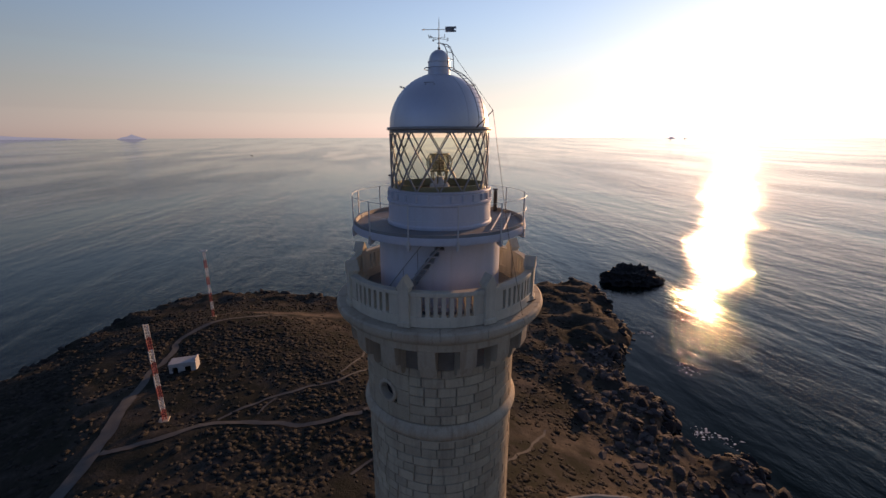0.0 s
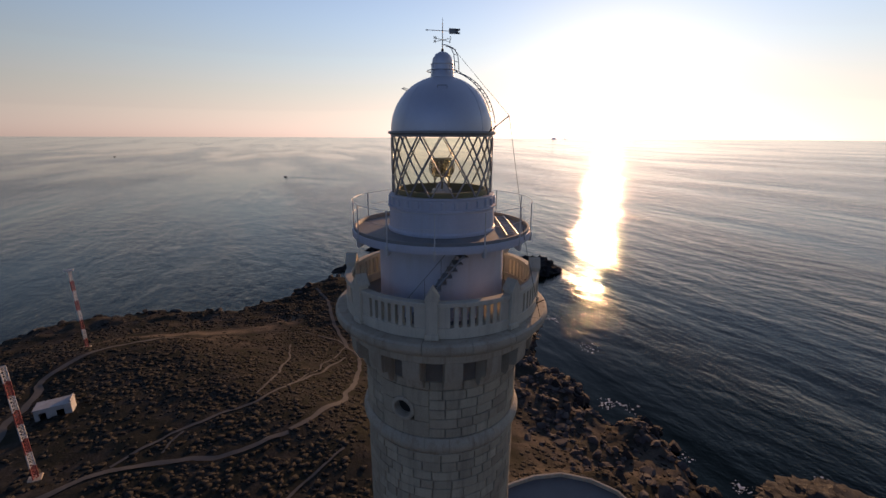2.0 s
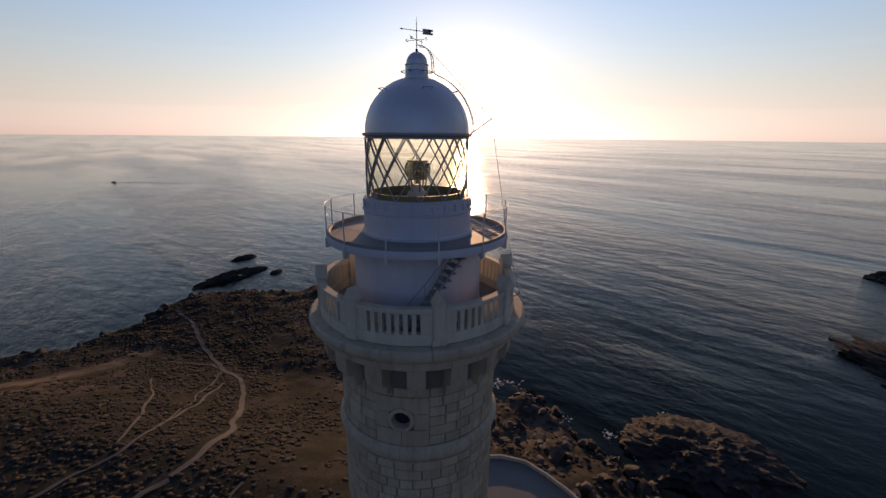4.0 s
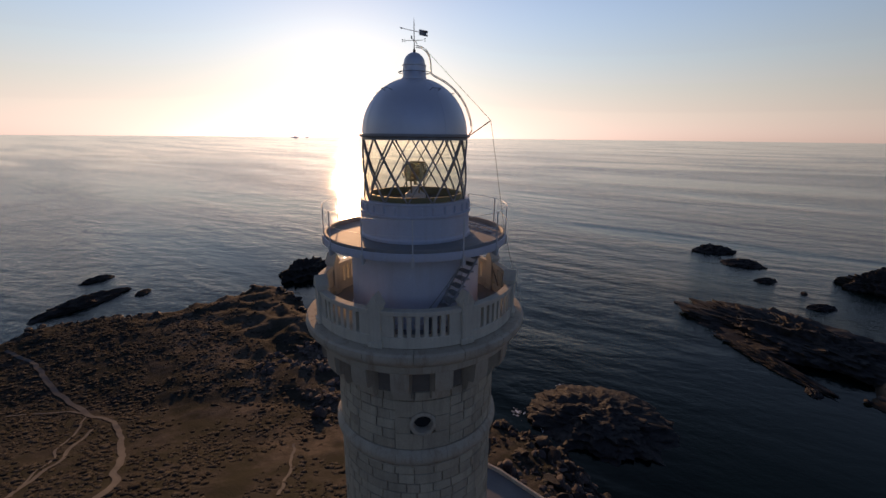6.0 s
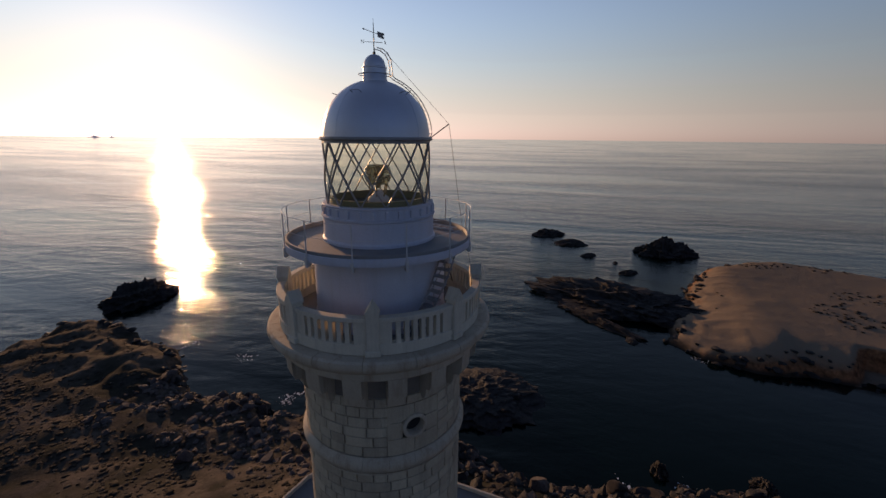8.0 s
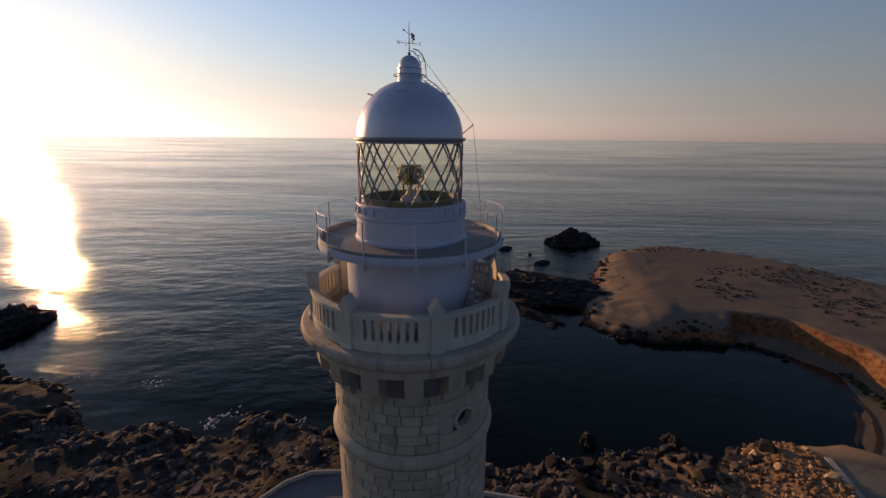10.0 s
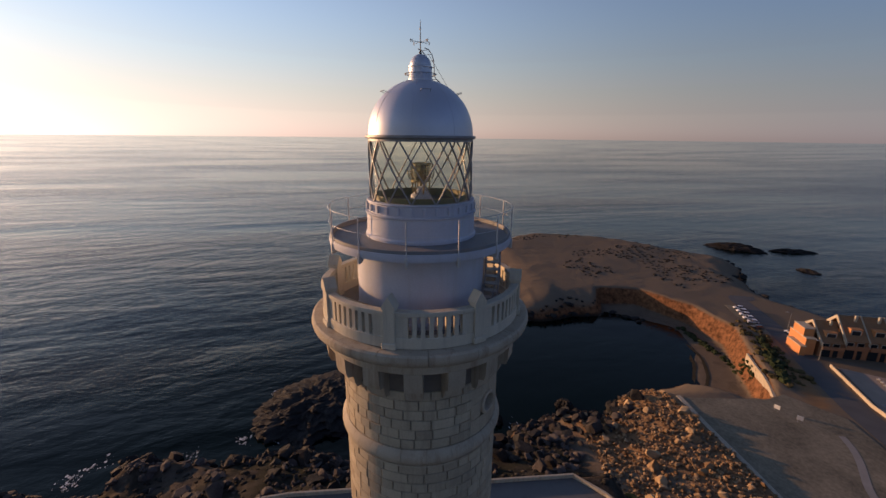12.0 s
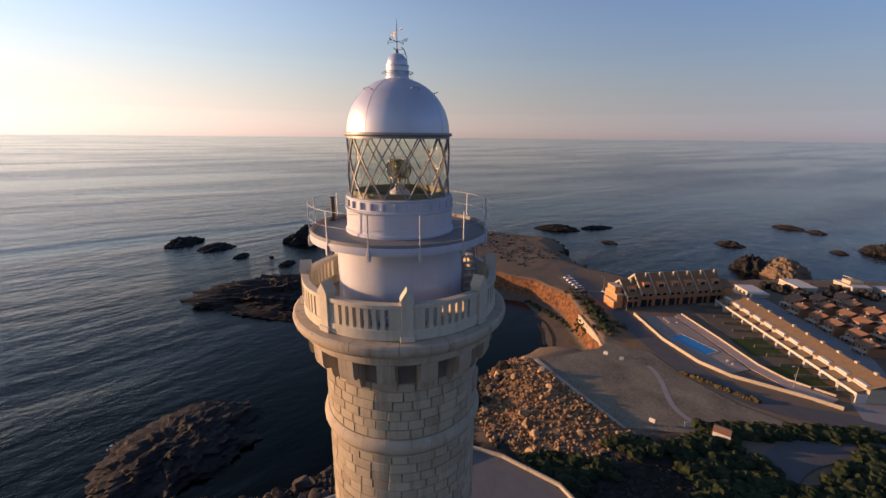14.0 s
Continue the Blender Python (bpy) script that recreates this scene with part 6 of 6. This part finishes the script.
def hip_house(w=7.5, d=9.0):
    h = thing("villa", label="red-brown tiled house in the back street", category="house", group="back street houses")
    bm = bmesh.new()
    box(bm, 0, w, 0, d, -0.5, 5.2)
    part("wall", bm, BROWN_WALL, h)
    bm = bmesh.new()
    gable_slab(bm, -0.3, w + 0.3, [(-0.5, 5.1), (d / 2, 7.2), (d + 0.5, 5.1)], 0.22)
    part("roof", bm, RED_TILE, h, "red-brown tiled roof")
    bm = bmesh.new()
    box(bm, 1.0, 1.8, d / 2 + 0.6, d / 2 + 1.4, 6.2, 8.0, 0.05)
    part("chimney", bm, CREAM, h)
    bm = bmesh.new()
    box(bm, 0.3, w - 0.3, -2.4, 0, 2.6, 2.8)
    box(bm, 0.3, 0.6, -2.4, -2.1, -0.3, 2.6)
    box(bm, w - 0.6, w - 0.3, -2.4, -2.1, -0.3, 2.6)
    part("porch", bm, CREAM, h)
    opening(h, 1.0, 2.6, 0.0, 2.1, -0.02, PALE, "door")
    opening(h, 4.4, 6.2, 0.7, 2.0, -0.02, PALE)
    opening(h, 1.4, 2.8, 3.2, 4.4, -0.02, PALE)
    opening(h, 4.6, 6.0, 3.2, 4.4, -0.02, PALE)
    return h


third = hip_house()
n = 0
for row_x, row_y, count in ((70, -212, 6), (62, -238, 6), (66, -225, 6), (22, -183, 2)):
    for k in range(count):
        step = 2.2 * (k % 2) + 0.8 * (k % 3)
        m = pose(row_x - 0.861 * 8.2 * k + 0.508 * step, row_y + 0.508 * 8.2 * k + 0.861 * step, TOWN - 0.25 * (k % 3), 0, 0, row_turn + (0 if k % 2 else 5)) @ Matrix.Scale(0.84, 4)
        if n:
            copy_thing(third, m)
        else:
            third.matrix_basis = m
        n += 1


def white_villa(x, y, turn, w, d, hgt, upper):
    h = thing("white_villa", x, y, TOWN - 1.0, turn, label="white flat-roofed villa by the sea", category="house", group="seaside villas")
    bm = bmesh.new()
    box(bm, 0, w, 0, d, -1.0, hgt)
    part("wall", bm, CREAM, h)
    bm = bmesh.new()
    box(bm, -0.15, w + 0.15, -0.15, d + 0.15, hgt, hgt + 0.5, 0.04)
    part("roof_edge", bm, WASHED, h)
    if upper:
        bm = bmesh.new()
        gable_slab(bm, w * 0.2, w * 0.65, [(d * 0.2, hgt + 3.6), (d * 0.9, hgt + 2.0)], 0.3)
        box(bm, w * 0.2, w * 0.65, d * 0.2, d * 0.9, hgt, hgt + 2.2)
        part("upper_storey", bm, CREAM, h)
    for k in range(int(w / 3)):
        opening(h, 0.8 + 3 * k, 2.2 + 3 * k, 0.8, 2.2, -0.02, PALE)
    return h


white_villa(86, -242, row_turn, 13, 9, 4.0, False)
white_villa(72, -264, row_turn, 11, 9, 4.5, True)
white_villa(60, -272, row_turn, 10, 8, 4.0, False)
white_villa(93, -216, row_turn, 13, 8, 2.6, False)

# hut, posts and street lamps
hut = thing("small_hut", 30.5, -97, TOWN, 24, label="small white hut with a red-brown roof", category="hut")
bm = bmesh.new()
box(bm, -1.9, 1.9, -1.5, 1.5, -0.3, 2.6, 0.03)
part("wall", bm, PALE, hut)
bm = bmesh.new()
gable_slab(bm, -1.85, 2.0, [(-1.75, 2.5), (0, 3.3), (1.75, 2.5)], 0.15)
part("roof", bm, RED_TILE, hut, "red-brown tiled roof")
bm = bmesh.new()
for x in (-1.9, 1.75):
    ends = [[bm.verts.new((x + e, y, h)) for y, h in ((-1.5, 2.6), (1.5, 2.6), (0, 3.25))] for e in (0, 0.15)]
    for i in range(3):
        bm.faces.new((ends[0][i], ends[0][(i + 1) % 3], ends[1][(i + 1) % 3], ends[1][i]))
    bm.faces.new(ends[0])
    bm.faces.new(ends[1])
part("gable", bm, PALE, hut)


def street_lamp():
    lamp = thing("street_lamp", label="grey street lamp on a tall pole", category="lamp", group="street lamps")
    bm = bmesh.new()
    rod(bm, (0, 0, -0.3), (0, 0, 7.0), 0.11, 8, 0.07)
    part("pole", bm, IRON, lamp)
    bm = bmesh.new()
    tube(bm, [(0, 0, 7.0), (0.5, 0, 7.3), (1.4, 0, 7.35)], 0.05, 6)
    part("arm", bm, IRON, lamp)
    bm = bmesh.new()
    box(bm, 1.2, 1.9, -0.14, 0.14, 7.24, 7.4, 0.03)
    part("lamp_head", bm, PALE, lamp)
    return lamp


fourth = street_lamp()
for k, (x, y) in enumerate([(34, -140), (97, -142), (120, -153)]):
    m = pose(x, y, TOWN, 0, 0, 60)
    if k:
        copy_thing(fourth, m)
    else:
        fourth.matrix_basis = m


def sign_board():
    b = thing("sign_board", label="small white sign board in the lot", category="sign", group="lot signs")
    bm = bmesh.new()
    rod(bm, (-0.4, 0, -0.3), (-0.4, 0, 1.6), 0.05, 6)
    rod(bm, (0.4, 0, -0.3), (0.4, 0, 1.6), 0.05, 6)
    part("legs", bm, IRON, b)
    bm = bmesh.new()
    box(bm, -0.7, 0.7, -0.05, 0.05, 0.7, 1.9, 0.01)
    part("board", bm, PALE, b)
    return b


fifth = sign_board()
for k, (x, y, turn) in enumerate([(73, -103, 30), (68, -105, 50), (42, -86, 20), (37, -93, 70)]):
    m = pose(x, y, TOWN + 0.1, 0, 0, turn)
    if k:
        copy_thing(fifth, m)
    else:
        fifth.matrix_basis = m


def car(paint, label):
    c = thing("car", label=label, category="car", group="parked cars")
    bm = bmesh.new()
    outline = [(-2.1, 0.35), (-2.15, 0.75), (-2.0, 0.92), (-1.2, 0.98), (1.0, 0.95), (1.9, 0.80), (2.1, 0.62), (2.1, 0.35)]
    sides = [[bm.verts.new((x, s * 0.86, h)) for x, h in outline] for s in (-1, 1)]
    for i in range(len(outline)):
        j = (i + 1) % len(outline)
        bm.faces.new((sides[0][i], sides[0][j], sides[1][j], sides[1][i]))
    bm.faces.new(sides[0])
    bm.faces.new(sides[1])
    part("body", bm, paint, c)
    bm = bmesh.new()
    lo, hi = [(-1.9, 0.94), (1.05, 0.94)], [(-1.4, 1.46), (0.35, 1.46)]
    a = [bm.verts.new((x, s * 0.80, h)) for s in (-1, 1) for x, h in lo]
    b = [bm.verts.new((x, s * 0.66, h)) for s in (-1, 1) for x, h in hi]
    for p, q in ((0, 1), (1, 3), (3, 2), (2, 0)):
        bm.faces.new((a[p], a[q], b[q], b[p]))
    part("windows", bm, WINDOW, c)
    bm = bmesh.new()
    box(bm, -1.42, 0.37, -0.67, 0.67, 1.45, 1.50, 0.02)
    part("roof", bm, paint, c)
    for x in (-1.3, 1.3):
        for s in (-1, 1):
            bm = bmesh.new()
            rod(bm, (x, s * 0.68, 0.32), (x, s * 0.90, 0.32), 0.32, 14)
            wheel = part("wheel", bm, TYRE, c)
            bm = bmesh.new()
            rod(bm, (x, s * 0.89, 0.32), (x, s * 0.915, 0.32), 0.19, 10)
            part("rim", bm, IRON, wheel)
    return c


white_car, grey_car, red_car = car(CAR_WHITE, "white car parked beside the road"), car(CAR_GREY, "dark grey car parked beside the road"), car(CAR_RED, "red car parked beside the road")
white_car.matrix_basis = pose(141, -149.5, TOWN + 0.07, 0, 0, 70)
grey_car.matrix_basis = pose(122, -141.5, TOWN + 0.07, 0, 0, 70)
red_car.matrix_basis = pose(112, -150.0, TOWN + 0.07, 0, 0, 25)
for x, y, turn in ((137.6, -148.2, 72), (134, -146.6, 68), (130.6, -145.2, 70), (127, -143.8, 71), (116.5, -150.8, 27)):
    copy_thing(white_car, pose(x, y, TOWN + 0.07, 0, 0, turn))
ribbon("track", [(62, -111), (57, -109), (51, -104), (46, -99), (41, -96.5), (36, -97)], 1.6, DUST_PALE, level=TOWN, lift=0.13, step=1.5, label="pale wheel track across the lot", category="path", kind="structure")


def sun_lounger():
    b = thing("sun_lounger", label="white sun lounger on the pool terrace", category="lounger", group="pool loungers")
    bm = bmesh.new()
    box(bm, -0.9, 0.45, -0.32, 0.32, 0.28, 0.38, 0.02)
    part("seat", bm, PALE, b)
    bm = bmesh.new()
    box(bm, 0.0, 0.75, -0.32, 0.32, 0.0, 0.06, 0.01, pose(0.42, 0, 0.34, 0, -40, 0))
    part("backrest", bm, PALE, b)
    for x in (-0.8, 0.35):
        for y in (-0.28, 0.28):
            bm = bmesh.new()
            rod(bm, (x, y, 0), (x, y, 0.3), 0.025, 6)
            part("leg", bm, PALE, b)
    return b


sixth = sun_lounger()
for k, (x, y) in enumerate([(84, -149), (82.4, -148.2), (80.8, -147.4), (79, -150), (52, -137.5), (50, -136.8)]):
    m = pose(x, y, TOWN + 0.16, 0, 0, 115)
    if k:
        copy_thing(sixth, m)
    else:
        sixth.matrix_basis = m
slab("roadside_bay", [(146, -147), (118, -136.5), (115.5, -142), (143.5, -153)], TOWN + 0.05, 0.4, DUST, label="dusty parking bay beside the road", category="parking lot", kind="structure")
